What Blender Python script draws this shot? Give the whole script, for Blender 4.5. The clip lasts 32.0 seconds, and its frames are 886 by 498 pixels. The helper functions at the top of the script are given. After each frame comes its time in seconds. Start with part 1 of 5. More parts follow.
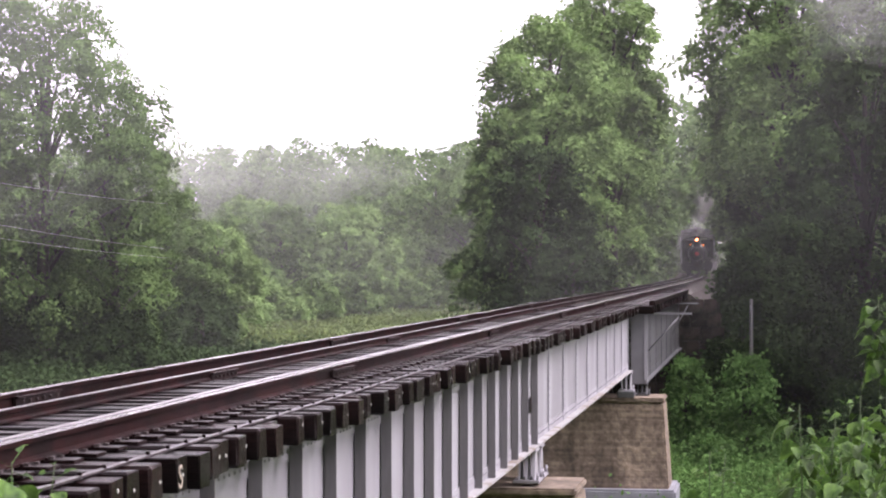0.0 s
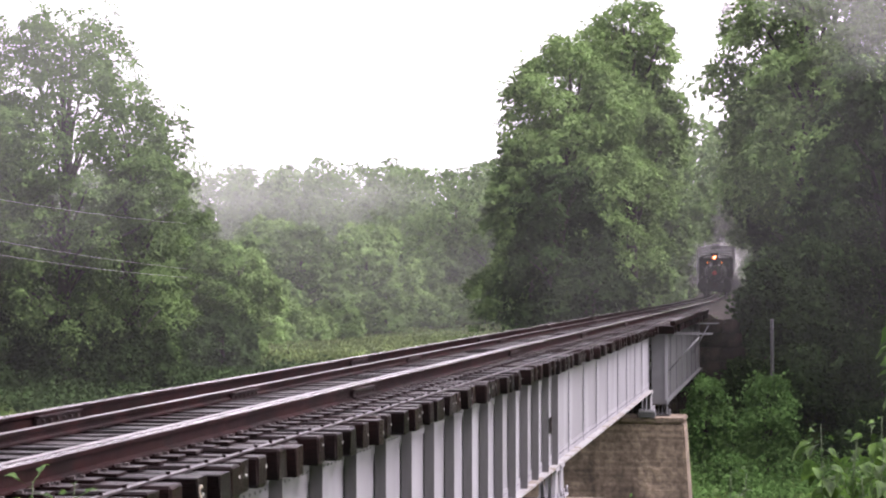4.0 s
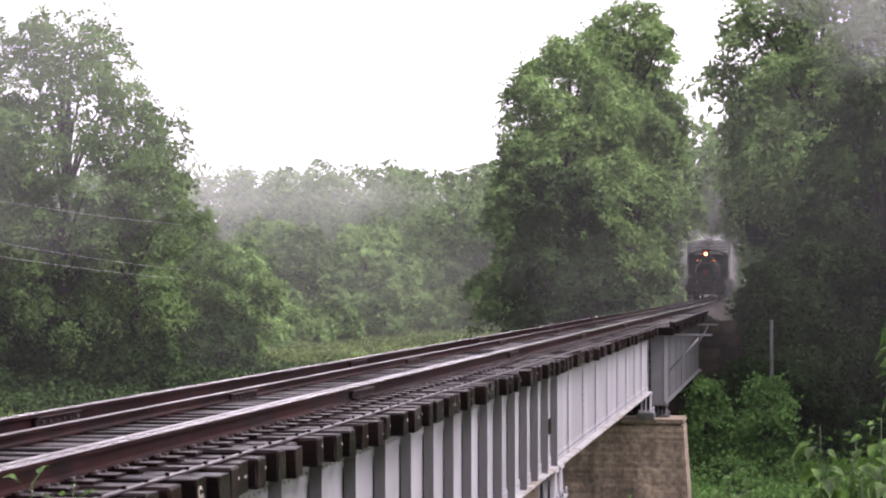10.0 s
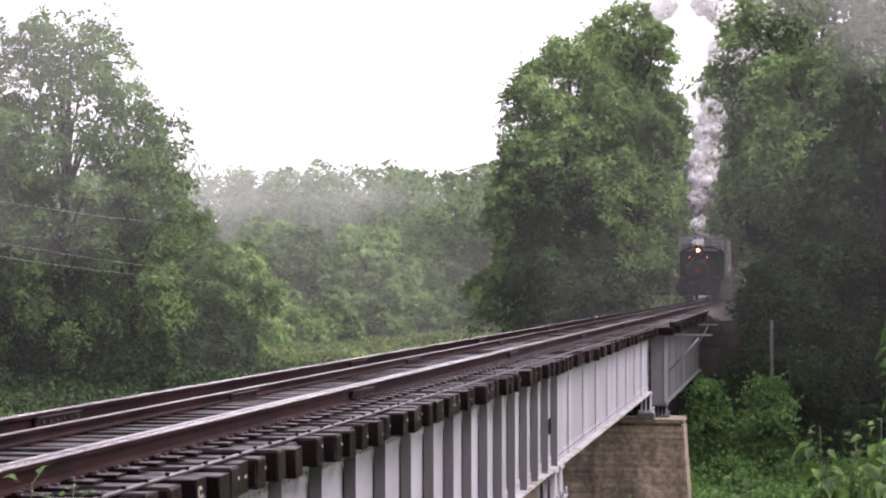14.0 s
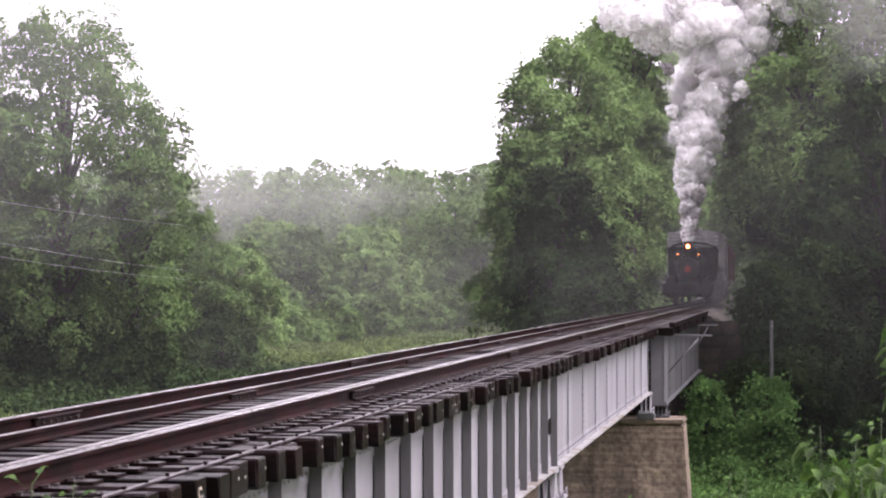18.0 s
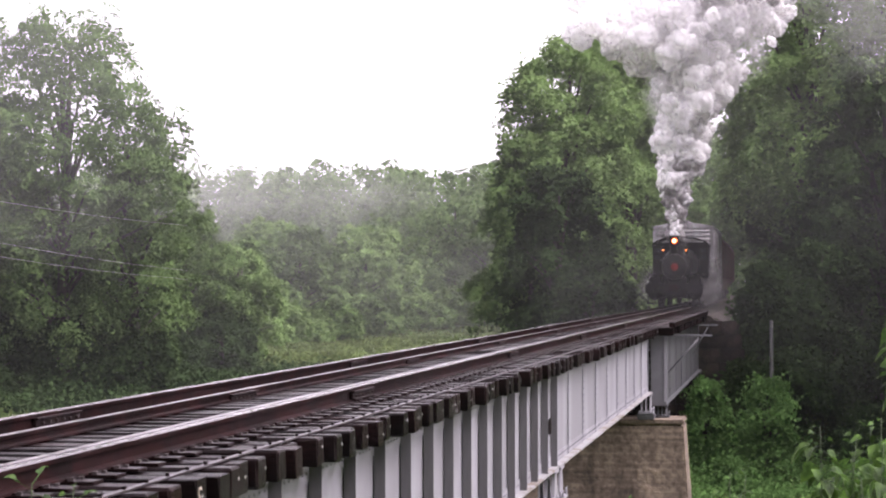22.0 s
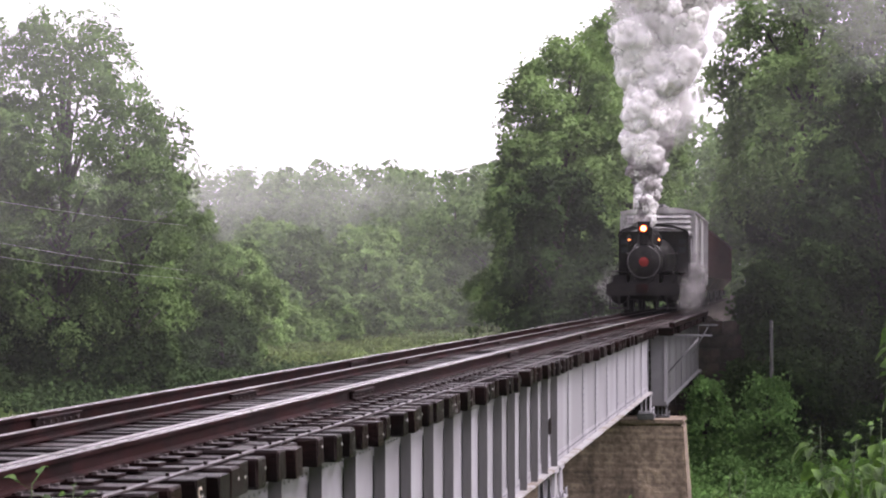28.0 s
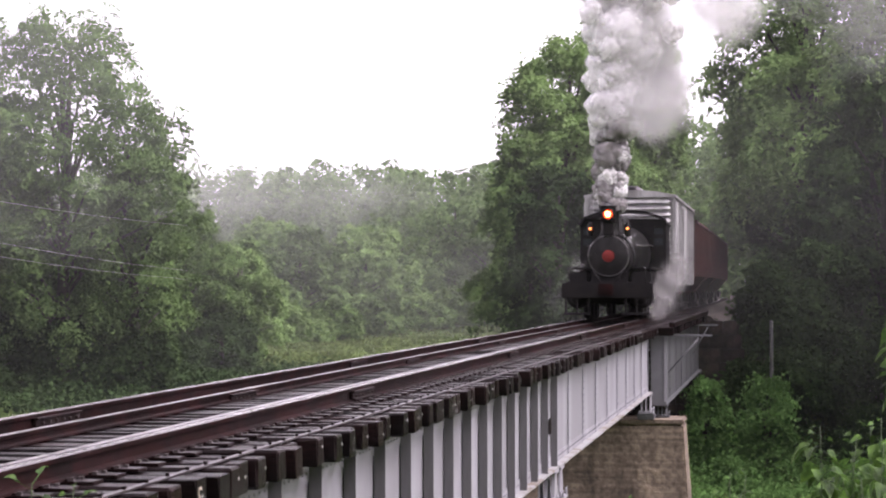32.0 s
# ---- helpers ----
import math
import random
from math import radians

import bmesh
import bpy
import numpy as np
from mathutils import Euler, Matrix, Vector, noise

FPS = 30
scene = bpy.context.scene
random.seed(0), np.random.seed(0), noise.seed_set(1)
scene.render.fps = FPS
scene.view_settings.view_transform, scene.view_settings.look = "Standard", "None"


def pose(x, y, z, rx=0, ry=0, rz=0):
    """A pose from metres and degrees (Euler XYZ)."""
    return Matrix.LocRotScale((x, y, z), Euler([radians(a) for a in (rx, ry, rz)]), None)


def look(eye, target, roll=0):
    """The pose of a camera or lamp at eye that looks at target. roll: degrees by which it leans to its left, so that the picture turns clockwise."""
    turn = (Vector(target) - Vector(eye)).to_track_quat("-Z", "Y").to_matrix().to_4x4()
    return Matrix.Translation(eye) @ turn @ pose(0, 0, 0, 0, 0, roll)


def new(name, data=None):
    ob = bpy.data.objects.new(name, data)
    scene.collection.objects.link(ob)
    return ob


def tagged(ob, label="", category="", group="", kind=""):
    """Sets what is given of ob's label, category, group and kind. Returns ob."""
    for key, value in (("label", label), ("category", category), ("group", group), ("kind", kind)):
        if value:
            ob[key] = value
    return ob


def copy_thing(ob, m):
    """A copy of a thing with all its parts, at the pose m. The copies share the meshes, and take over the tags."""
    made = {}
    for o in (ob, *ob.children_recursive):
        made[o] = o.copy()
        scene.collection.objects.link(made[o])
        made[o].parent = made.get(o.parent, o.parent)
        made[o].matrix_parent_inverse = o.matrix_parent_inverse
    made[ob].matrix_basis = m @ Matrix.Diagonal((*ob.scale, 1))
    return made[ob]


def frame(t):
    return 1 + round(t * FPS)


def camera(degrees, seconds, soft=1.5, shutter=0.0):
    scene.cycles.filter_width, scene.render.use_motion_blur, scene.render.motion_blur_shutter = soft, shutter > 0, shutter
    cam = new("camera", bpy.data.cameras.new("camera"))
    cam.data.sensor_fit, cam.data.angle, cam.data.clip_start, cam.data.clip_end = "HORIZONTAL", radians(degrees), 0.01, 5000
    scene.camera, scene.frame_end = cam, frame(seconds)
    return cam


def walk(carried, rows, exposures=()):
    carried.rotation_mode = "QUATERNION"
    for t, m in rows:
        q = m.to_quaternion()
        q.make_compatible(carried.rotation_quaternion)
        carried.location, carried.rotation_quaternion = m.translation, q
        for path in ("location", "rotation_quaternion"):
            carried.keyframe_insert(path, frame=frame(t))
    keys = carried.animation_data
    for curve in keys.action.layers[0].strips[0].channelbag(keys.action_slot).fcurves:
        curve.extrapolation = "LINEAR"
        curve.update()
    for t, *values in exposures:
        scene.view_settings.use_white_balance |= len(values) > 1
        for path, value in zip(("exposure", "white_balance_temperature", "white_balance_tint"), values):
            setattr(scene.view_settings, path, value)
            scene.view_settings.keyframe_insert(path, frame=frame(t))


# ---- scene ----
# one long-lens camera on a tripod beside the near abutment; only its head turns a little
EYE = (4.71, 0.0, 0.94)


def aim(right, down):
    """Camera pose with the view shifted by small steps of 0.0157 degrees."""
    return pose(*EYE, 91.0045 + down * 0.0157, 0, 9.43 + right * 0.0157)


cam = camera(24.25, 32.0, soft=2.1)
walk(cam, [(0, aim(-34.5, -37.5)), (0.5, aim(-37, -37)), (1, aim(-35.5, -37)), (1.5, aim(-24, -41.5)),
           (2, aim(-19.5, -41.5)), (2.1, aim(-17.5, -39.5)), (2.2, aim(-15.5, -27)), (2.3, aim(-13, -13)),
           (2.4, aim(-11, -7)), (2.5, aim(-9.5, -4.5)), (3, aim(-1.5, -0.5)), (3.5, aim(0, -3)),
           (5.5, aim(6, 2)), (6, aim(4, 1.5)), (6.5, aim(4, 0)), (7, aim(3.5, 0)), (8, aim(1.5, 0)),
           (9, aim(0, 0)), (14.5, aim(0, 0.2)), (16.5, aim(0, 0.7)), (32, aim(0, 0.7))],
     exposures=[(0, 1.11, 6330, 26), (9, 0.98, 6330, 26), (17, 0.93, 6330, 26), (25, 0.87, 6330, 26), (32, 0.84, 6330, 26)])

# ---- world: bright white overcast with a soft wide sun
world = bpy.data.worlds.new("overcast")
scene.world = world
world.use_nodes = True
wn, wl = world.node_tree.nodes, world.node_tree.links
sky = wn.new("ShaderNodeTexSky")
sky.sky_type, sky.sun_disc = "NISHITA", False
sky.sun_elevation, sky.sun_rotation = radians(40), radians(105)
sky.air_density, sky.dust_density = 1.5, 6.0
cloud = wn.new("ShaderNodeMix")
cloud.data_type = "RGBA"
cloud.inputs[0].default_value = 0.985
cloud.inputs[7].default_value = (10.9, 10.55, 10.95, 1)
wl.new(sky.outputs[0], cloud.inputs[6])
wl.new(cloud.outputs[2], wn["Background"].inputs[0])
wn["Background"].inputs[1].default_value = 0.1
sun = new("sun", bpy.data.lights.new("sun", "SUN"))
sun.data.energy, sun.data.angle, sun.data.color = 3.3, radians(40), (1.0, 0.97, 0.93)
sun.matrix_world = look((50, 27, 66), (0, 30, 0))
scene.cycles.transparent_max_bounces = 96


# ---- materials
def mat(name, colour, rough=0.8, metal=0.0, vary=0.25, size=3.0, fine=40.0, bump=0.15, second=None, stretch=(1, 1, 1),
        rand=0.0, island=0.0, spec=0.5, low=0.42, high=0.62):
    """A surface with large stains and fine grain; second is the stain's colour."""
    m = bpy.data.materials.new(name)
    m.use_nodes = True
    n, l = m.node_tree.nodes, m.node_tree.links
    b = n["Principled BSDF"]
    b.inputs["Roughness"].default_value, b.inputs["Metallic"].default_value = rough, metal
    b.inputs["Specular IOR Level"].default_value = spec
    co, mp = n.new("ShaderNodeTexCoord"), n.new("ShaderNodeMapping")
    mp.inputs["Scale"].default_value = stretch
    l.new(co.outputs["Object"], mp.inputs[0])
    big, small = n.new("ShaderNodeTexNoise"), n.new("ShaderNodeTexNoise")
    for t, s in ((big, size), (small, fine)):
        t.inputs["Scale"].default_value, t.inputs["Detail"].default_value = s, 4
        l.new(mp.outputs[0], t.inputs["Vector"])
    ramp = n.new("ShaderNodeValToRGB")
    ramp.color_ramp.elements[0].position, ramp.color_ramp.elements[1].position = low, high
    c2 = second or tuple(c * (1 - vary) for c in colour)
    ramp.color_ramp.elements[0].color, ramp.color_ramp.elements[1].color = (*c2, 1), (*colour, 1)
    l.new(big.outputs[0], ramp.inputs[0])
    hsv = n.new("ShaderNodeHueSaturation")
    l.new(ramp.outputs[0], hsv.inputs["Color"])
    mr = n.new("ShaderNodeMapRange")
    mr.inputs[3].default_value, mr.inputs[4].default_value = 1 - vary, 1 + vary
    l.new(small.outputs[0], mr.inputs[0])
    last = mr.outputs[0]
    for amount, node, out in ((rand, "ShaderNodeObjectInfo", "Random"), (island, "ShaderNodeNewGeometry", "Random Per Island")):
        if amount:
            src, r2, mul = n.new(node), n.new("ShaderNodeMapRange"), n.new("ShaderNodeMath")
            mul.operation = "MULTIPLY"
            r2.inputs[3].default_value, r2.inputs[4].default_value = 1 - amount, 1 + amount
            l.new(src.outputs[out], r2.inputs[0])
            l.new(r2.outputs[0], mul.inputs[0])
            l.new(last, mul.inputs[1])
            last = mul.outputs[0]
    l.new(last, hsv.inputs["Value"])
    l.new(hsv.outputs[0], b.inputs["Base Color"])
    if bump:
        bp = n.new("ShaderNodeBump")
        bp.inputs["Strength"].default_value, bp.inputs["Distance"].default_value = bump, 0.02
        l.new(small.outputs[0], bp.inputs["Height"])
        l.new(bp.outputs[0], b.inputs["Normal"])
    return m


def leaf_mat(name, colour, second, glow=0.35):
    """Leaves: dull green that lets some light through, each leaf a little different."""
    m = bpy.data.materials.new(name)
    m.use_nodes = True
    n, l = m.node_tree.nodes, m.node_tree.links
    geo, ramp = n.new("ShaderNodeNewGeometry"), n.new("ShaderNodeValToRGB")
    ramp.color_ramp.elements[0].color, ramp.color_ramp.elements[1].color = (*second, 1), (*colour, 1)
    l.new(geo.outputs["Random Per Island"], ramp.inputs[0])
    co, big, hsv, mr = n.new("ShaderNodeTexCoord"), n.new("ShaderNodeTexNoise"), n.new("ShaderNodeHueSaturation"), n.new("ShaderNodeMapRange")
    big.inputs["Scale"].default_value = 0.35
    l.new(co.outputs["Object"], big.inputs["Vector"])
    mr.inputs[1].default_value, mr.inputs[2].default_value = 0.3, 0.7
    mr.inputs[3].default_value, mr.inputs[4].default_value = 0.65, 1.3
    l.new(big.outputs[0], mr.inputs[0])
    l.new(mr.outputs[0], hsv.inputs["Value"])
    l.new(ramp.outputs[0], hsv.inputs["Color"])
    d, t, mix = n.new("ShaderNodeBsdfDiffuse"), n.new("ShaderNodeBsdfTranslucent"), n.new("ShaderNodeMixShader")
    mix.inputs[0].default_value = glow
    l.new(hsv.outputs[0], d.inputs[0])
    l.new(hsv.outputs[0], t.inputs[0])
    l.new(d.outputs[0], mix.inputs[1])
    l.new(t.outputs[0], mix.inputs[2])
    l.new(mix.outputs[0], n["Material Output"].inputs[0])
    return m


def near_leaf():
    """Broad weed leaves: a slight sheen, blotches and light through the blade."""
    m = mat("weed leaves", (0.1, 0.185, 0.034), 0.5, 0, 0.3, 14, 60, 0.3, (0.036, 0.075, 0.02), rand=0.5, spec=0.2)
    n, l = m.node_tree.nodes, m.node_tree.links
    s, t, mix = n["Principled BSDF"], n.new("ShaderNodeBsdfTranslucent"), n.new("ShaderNodeMixShader")
    l.new(s.inputs["Base Color"].links[0].from_socket, t.inputs[0])
    mix.inputs[0].default_value = 0.35
    l.new(s.outputs[0], mix.inputs[1])
    l.new(t.outputs[0], mix.inputs[2])
    l.new(mix.outputs[0], n["Material Output"].inputs[0])
    return m


def smoke_mat(name, colour, clear, second=None, size=1.3, least=None):
    """Steam or smoke: a dull pale shell, partly clear, with uneven density."""
    m = bpy.data.materials.new(name)
    m.use_nodes = True
    n, l = m.node_tree.nodes, m.node_tree.links
    co, big = n.new("ShaderNodeTexCoord"), n.new("ShaderNodeTexNoise")
    big.inputs["Scale"].default_value, big.inputs["Detail"].default_value = size, 5
    l.new(co.outputs["Object"], big.inputs["Vector"])
    ramp = n.new("ShaderNodeValToRGB")
    ramp.color_ramp.elements[0].position, ramp.color_ramp.elements[1].position = 0.3, 0.62
    ramp.color_ramp.elements[0].color = (*(second or colour), 1)
    ramp.color_ramp.elements[1].color = (*colour, 1)
    l.new(big.outputs[0], ramp.inputs[0])
    mr = n.new("ShaderNodeMapRange")
    mr.inputs[1].default_value, mr.inputs[2].default_value = 0.3, 0.7
    mr.inputs[3].default_value, mr.inputs[4].default_value = clear + (1 - clear) * 0.35, (clear * 0.75 if least is None else least)
    l.new(big.outputs[0], mr.inputs[0])
    d, t, x = n.new("ShaderNodeBsdfDiffuse"), n.new("ShaderNodeBsdfTranslucent"), n.new("ShaderNodeMixShader")
    tr, mix = n.new("ShaderNodeBsdfTransparent"), n.new("ShaderNodeMixShader")
    fine, bp = n.new("ShaderNodeTexNoise"), n.new("ShaderNodeBump")
    fine.inputs["Scale"].default_value, fine.inputs["Detail"].default_value = 4.5, 6
    l.new(co.outputs["Object"], fine.inputs["Vector"])
    l.new(fine.outputs[0], bp.inputs["Height"])
    bp.inputs["Strength"].default_value, bp.inputs["Distance"].default_value = 0.25, 0.06
    l.new(bp.outputs[0], d.inputs["Normal"])
    l.new(bp.outputs[0], t.inputs["Normal"])
    l.new(ramp.outputs[0], d.inputs[0])
    l.new(ramp.outputs[0], t.inputs[0])
    x.inputs[0].default_value = 0.5
    l.new(d.outputs[0], x.inputs[1])
    l.new(t.outputs[0], x.inputs[2])
    l.new(mr.outputs[0], mix.inputs[0])
    l.new(x.outputs[0], mix.inputs[1])
    l.new(tr.outputs[0], mix.inputs[2])
    l.new(mix.outputs[0], n["Material Output"].inputs[0])
    return m


def veil_mat(name, colour, thin, size=2.2, low=0.2):
    """Floating droplets: almost clear, uneven, lit from all sides."""
    m = bpy.data.materials.new(name)
    m.use_nodes = True
    n, l = m.node_tree.nodes, m.node_tree.links
    co, big, mr = n.new("ShaderNodeTexCoord"), n.new("ShaderNodeTexNoise"), n.new("ShaderNodeMapRange")
    big.inputs["Scale"].default_value, big.inputs["Detail"].default_value = size, 2
    l.new(co.outputs["Object"], big.inputs["Vector"])
    mr.inputs[1].default_value, mr.inputs[2].default_value = 0.32, 0.68
    mr.inputs[3].default_value, mr.inputs[4].default_value = low * thin, (2 - low) * thin
    l.new(big.outputs[0], mr.inputs[0])
    d, t, x = n.new("ShaderNodeBsdfDiffuse"), n.new("ShaderNodeBsdfTranslucent"), n.new("ShaderNodeMixShader")
    tr, mix = n.new("ShaderNodeBsdfTransparent"), n.new("ShaderNodeMixShader")
    d.inputs[0].default_value = t.inputs[0].default_value = (*colour, 1)
    x.inputs[0].default_value = 0.5
    l.new(d.outputs[0], x.inputs[1])
    l.new(t.outputs[0], x.inputs[2])
    l.new(mr.outputs[0], mix.inputs[0])
    l.new(tr.outputs[0], mix.inputs[1])
    l.new(x.outputs[0], mix.inputs[2])
    l.new(mix.outputs[0], n["Material Output"].inputs[0])
    return m


def glow_mat(name, colour, strength):
    m = bpy.data.materials.new(name)
    m.use_nodes = True
    b = m.node_tree.nodes["Principled BSDF"]
    b.inputs["Base Color"].default_value = (*colour, 1)
    b.inputs["Emission Color"].default_value = (*colour, 1)
    b.inputs["Emission Strength"].default_value = strength
    return m


def board_concrete():
    """Old concrete with board lines, dark vertical runs and pale patches."""
    m = bpy.data.materials.new("brown stained board-marked concrete")
    m.use_nodes = True
    n, l = m.node_tree.nodes, m.node_tree.links
    s = n["Principled BSDF"]
    s.inputs["Roughness"].default_value = 0.9
    co = n.new("ShaderNodeTexCoord")

    def tex(stretch, size, detail, a, z):
        mp, t, r = n.new("ShaderNodeMapping"), n.new("ShaderNodeTexNoise"), n.new("ShaderNodeMapRange")
        mp.inputs["Scale"].default_value = stretch
        t.inputs["Scale"].default_value, t.inputs["Detail"].default_value = size, detail
        l.new(co.outputs["Object"], mp.inputs[0])
        l.new(mp.outputs[0], t.inputs["Vector"])
        l.new(t.outputs[0], r.inputs[0])
        r.inputs[1].default_value, r.inputs[2].default_value = 0.32, 0.66
        r.inputs[3].default_value, r.inputs[4].default_value = a, z
        return r.outputs[0]

    last = None
    for v in (tex((1, 1, 0.1), 1.6, 6, 0.62, 1.25), tex((0.08, 0.08, 7.0), 1.4, 5, 0.78, 1.14), tex((1, 1, 1), 0.6, 7, 0.5, 1.4), tex((1, 1, 1), 7, 6, 0.6, 1.3)):
        if last is None:
            last = v
        else:
            mul = n.new("ShaderNodeMath")
            mul.operation = "MULTIPLY"
            l.new(last, mul.inputs[0])
            l.new(v, mul.inputs[1])
            last = mul.outputs[0]
    ramp = n.new("ShaderNodeValToRGB")
    ramp.color_ramp.elements[0].color, ramp.color_ramp.elements[1].color = (0.034, 0.025, 0.019, 1), (0.3, 0.232, 0.172, 1)
    ramp.color_ramp.elements[0].position, ramp.color_ramp.elements[1].position = 0.15, 1.0
    half = n.new("ShaderNodeMath")
    half.operation = "MULTIPLY"
    half.inputs[1].default_value = 0.62
    l.new(last, half.inputs[0])
    l.new(half.outputs[0], ramp.inputs[0])
    l.new(ramp.outputs[0], s.inputs["Base Color"])
    bp = n.new("ShaderNodeBump")
    bp.inputs["Strength"].default_value, bp.inputs["Distance"].default_value = 0.5, 0.03
    l.new(last, bp.inputs["Height"])
    l.new(bp.outputs[0], s.inputs["Normal"])
    return m


PAINT = mat("aged pale grey girder paint", (0.295, 0.288, 0.316), 0.5, 0, 0.08, 1.2, 25, 0.05, (0.225, 0.218, 0.238), (1, 1, 0.25))
# Darker stiffener grey; much of it is shade put into the colour.
STIFF_SHADE = mat("girder grey darkened on stiffeners", (0.155, 0.15, 0.158), 0.6, 0, 0.12, 1.8, 30, 0.08, (0.1, 0.096, 0.1), (1, 1, 0.2))
# Darker girder grey: the far span's shade is partly in this colour.
PAINT_DULL = mat("dull grey girder paint", (0.085, 0.086, 0.092), 0.6, 0, 0.15, 1.5, 25, 0.05, (0.06, 0.06, 0.064), (1, 1, 0.3))
OUTRIG = mat("grey outrigger paint", (0.14, 0.138, 0.148), 0.6, 0, 0.1)
FLANGE = mat("grey flange paint with rust", (0.274, 0.269, 0.274), 0.6, 0, 0.12, 2.5, 40, 0.1, (0.153, 0.121, 0.0932), low=0.34, high=0.5)
PLATE = mat("dark wet tie plate steel", (0.0135, 0.0058, 0.006), 0.42, 0.2, 0.3, 6, 60, 0.1, (0.007, 0.0034, 0.0036), spec=0.3)
# Pale base colour stands in for the glints on the spike heads.
SPIKE = mat("bright spike head", (0.14, 0.12, 0.12), 0.4, 0.4, 0.2)
JOINT = mat("brown joint bar steel", (0.021, 0.009, 0.0085), 0.5, 0.2, 0.2, 4, 50, 0.15, (0.012, 0.006, 0.006), spec=0.3)
BOLT = mat("pale worn bolt", (0.075, 0.06, 0.058), 0.45, 0.4, 0.2)
RUST = mat("rusty brown rail steel", (0.0185, 0.0052, 0.005), 0.6, 0.1, 0.4, 3, 60, 0.2, (0.0068, 0.0024, 0.0024), spec=0.1)
HEAD = mat("worn bright rail head", (0.3, 0.272, 0.27), 0.27, 1.0, 0.12, 6, 90, 0.03, (0.19, 0.165, 0.175), (1, 0.1, 1))
HEAD_DULL = mat("weathered guard rail top", (0.33, 0.295, 0.31), 0.28, 0.9, 0.15, 6, 90, 0.05, (0.14, 0.115, 0.12), (1, 0.15, 1))
TIE = mat("weathered creosoted timber", (0.0115, 0.0046, 0.0047), 0.4, 0, 0.45, 5, 50, 0.35, (0.0036, 0.0016, 0.0017), (0.35, 3, 3), rand=0.6, spec=0.14)
STRAP = mat("wet galvanised strap", (0.085, 0.07, 0.075), 0.42, 0.6, 0.25, 8, 60, 0.05)
WHITE = mat("white tag", (0.444, 0.444, 0.426), 0.6, 0, 0.1)
CONCRETE = board_concrete()
CONCRETE_PALE = mat("pale grey concrete footing", (0.202, 0.207, 0.231), 0.85, 0, 0.1, 1.5, 20, 0.2, (0.16, 0.16, 0.178))
STONE = mat("dark brown abutment stone", (0.035, 0.027, 0.022), 0.9, 0, 0.4, 1.2, 8, 0.6, (0.018, 0.0145, 0.0125), rand=0.3, spec=0.1)
GROUND = mat("damp grass", (0.085, 0.12, 0.034), 0.95, 0, 0.35, 0.09, 1.2, 0.5, (0.032, 0.055, 0.0155), spec=0.02)
BALLAST = mat("brown ballast", (0.056, 0.044, 0.0368), 0.95, 0, 0.4, 2, 30, 0.8, (0.032, 0.0256, 0.0216))
BARK = mat("dark bark", (0.06, 0.0496, 0.044), 0.95, 0, 0.3, 3, 20, 0.6)
BLACK = mat("sooty black locomotive paint", (0.0075, 0.0067, 0.0073), 0.55, 0, 0.25, 3, 30, 0.08, (0.012, 0.0103, 0.0103), spec=0.16)
GRAPHITE = mat("graphite grey smokebox", (0.0165, 0.0145, 0.015), 0.6, 0.1, 0.3, 3, 30, 0.1, (0.009, 0.008, 0.008), spec=0.2)
STEEL = mat("bright steel", (0.45, 0.43, 0.42), 0.35, 0.9, 0.15)
RED = mat("red number plate", (0.16, 0.016, 0.014), 0.6, 0, 0.2, spec=0.2)
SILVER = mat("weathered silver boxcar paint", (0.48, 0.47, 0.475), 0.55, 0.1, 0.18, 1.2, 20, 0.08, (0.24, 0.23, 0.235), (1, 1, 0.3))
FREIGHT = mat("dusty oxide-red hopper paint", (0.101, 0.0355, 0.0296), 0.7, 0, 0.2, 1, 15, 0.1, (0.0592, 0.0266, 0.0237), (1, 1, 0.3))
GLASS = mat("dark cab glass", (0.03, 0.033, 0.036), 0.15, 0, 0.05, spec=0.3)
LAMP = glow_mat("warm headlight glow", (1.0, 0.08, 0.014), 1.0)
BULB = glow_mat("white hot bulb", (1.0, 0.3, 0.085), 12)
MARK = glow_mat("orange marker glow", (1.0, 0.26, 0.06), 2.2)
RIM = mat("dull grey door rim", (0.085, 0.08, 0.08), 0.5, 0.3, 0.3)
POLE = mat("pale weathered pole", (0.13, 0.135, 0.138), 0.7, 0, 0.12, 2, 30, 0.1, (0.09, 0.09, 0.09), (1, 1, 0.2))
WIRE = mat("grey cable", (0.34, 0.33, 0.34), 0.6)
LEAF = leaf_mat("mid green leaves", (0.185, 0.28, 0.098), (0.12, 0.19, 0.065), 0.3)
LEAF_DARK = leaf_mat("dark green leaves", (0.115, 0.18, 0.06), (0.075, 0.125, 0.042), 0.3)
# Darker copy of the leaf green: the shade under the trees is its colour.
LEAF_SHADE = leaf_mat("shade-darkened green leaves", (0.046, 0.078, 0.029), (0.03, 0.053, 0.02), 0.25)
LEAF_LIGHT = leaf_mat("fresh green leaves", (0.13, 0.24, 0.072), (0.085, 0.17, 0.05), 0.3)
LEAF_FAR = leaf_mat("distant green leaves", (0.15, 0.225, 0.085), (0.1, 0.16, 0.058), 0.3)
LEAF_NEAR = near_leaf()
GRASS = leaf_mat("meadow grass", (0.115, 0.15, 0.054), (0.075, 0.105, 0.036))
STEAM = [smoke_mat("white steam", (0.985, 0.975, 0.975), c, (0.96, 0.95, 0.955)) for c in (0.85, 0.06)]
STEAM_GREY = [smoke_mat("grey smoke", (0.5, 0.475, 0.48), c, (0.34, 0.32, 0.325)) for c in (0.85, 0.12)]
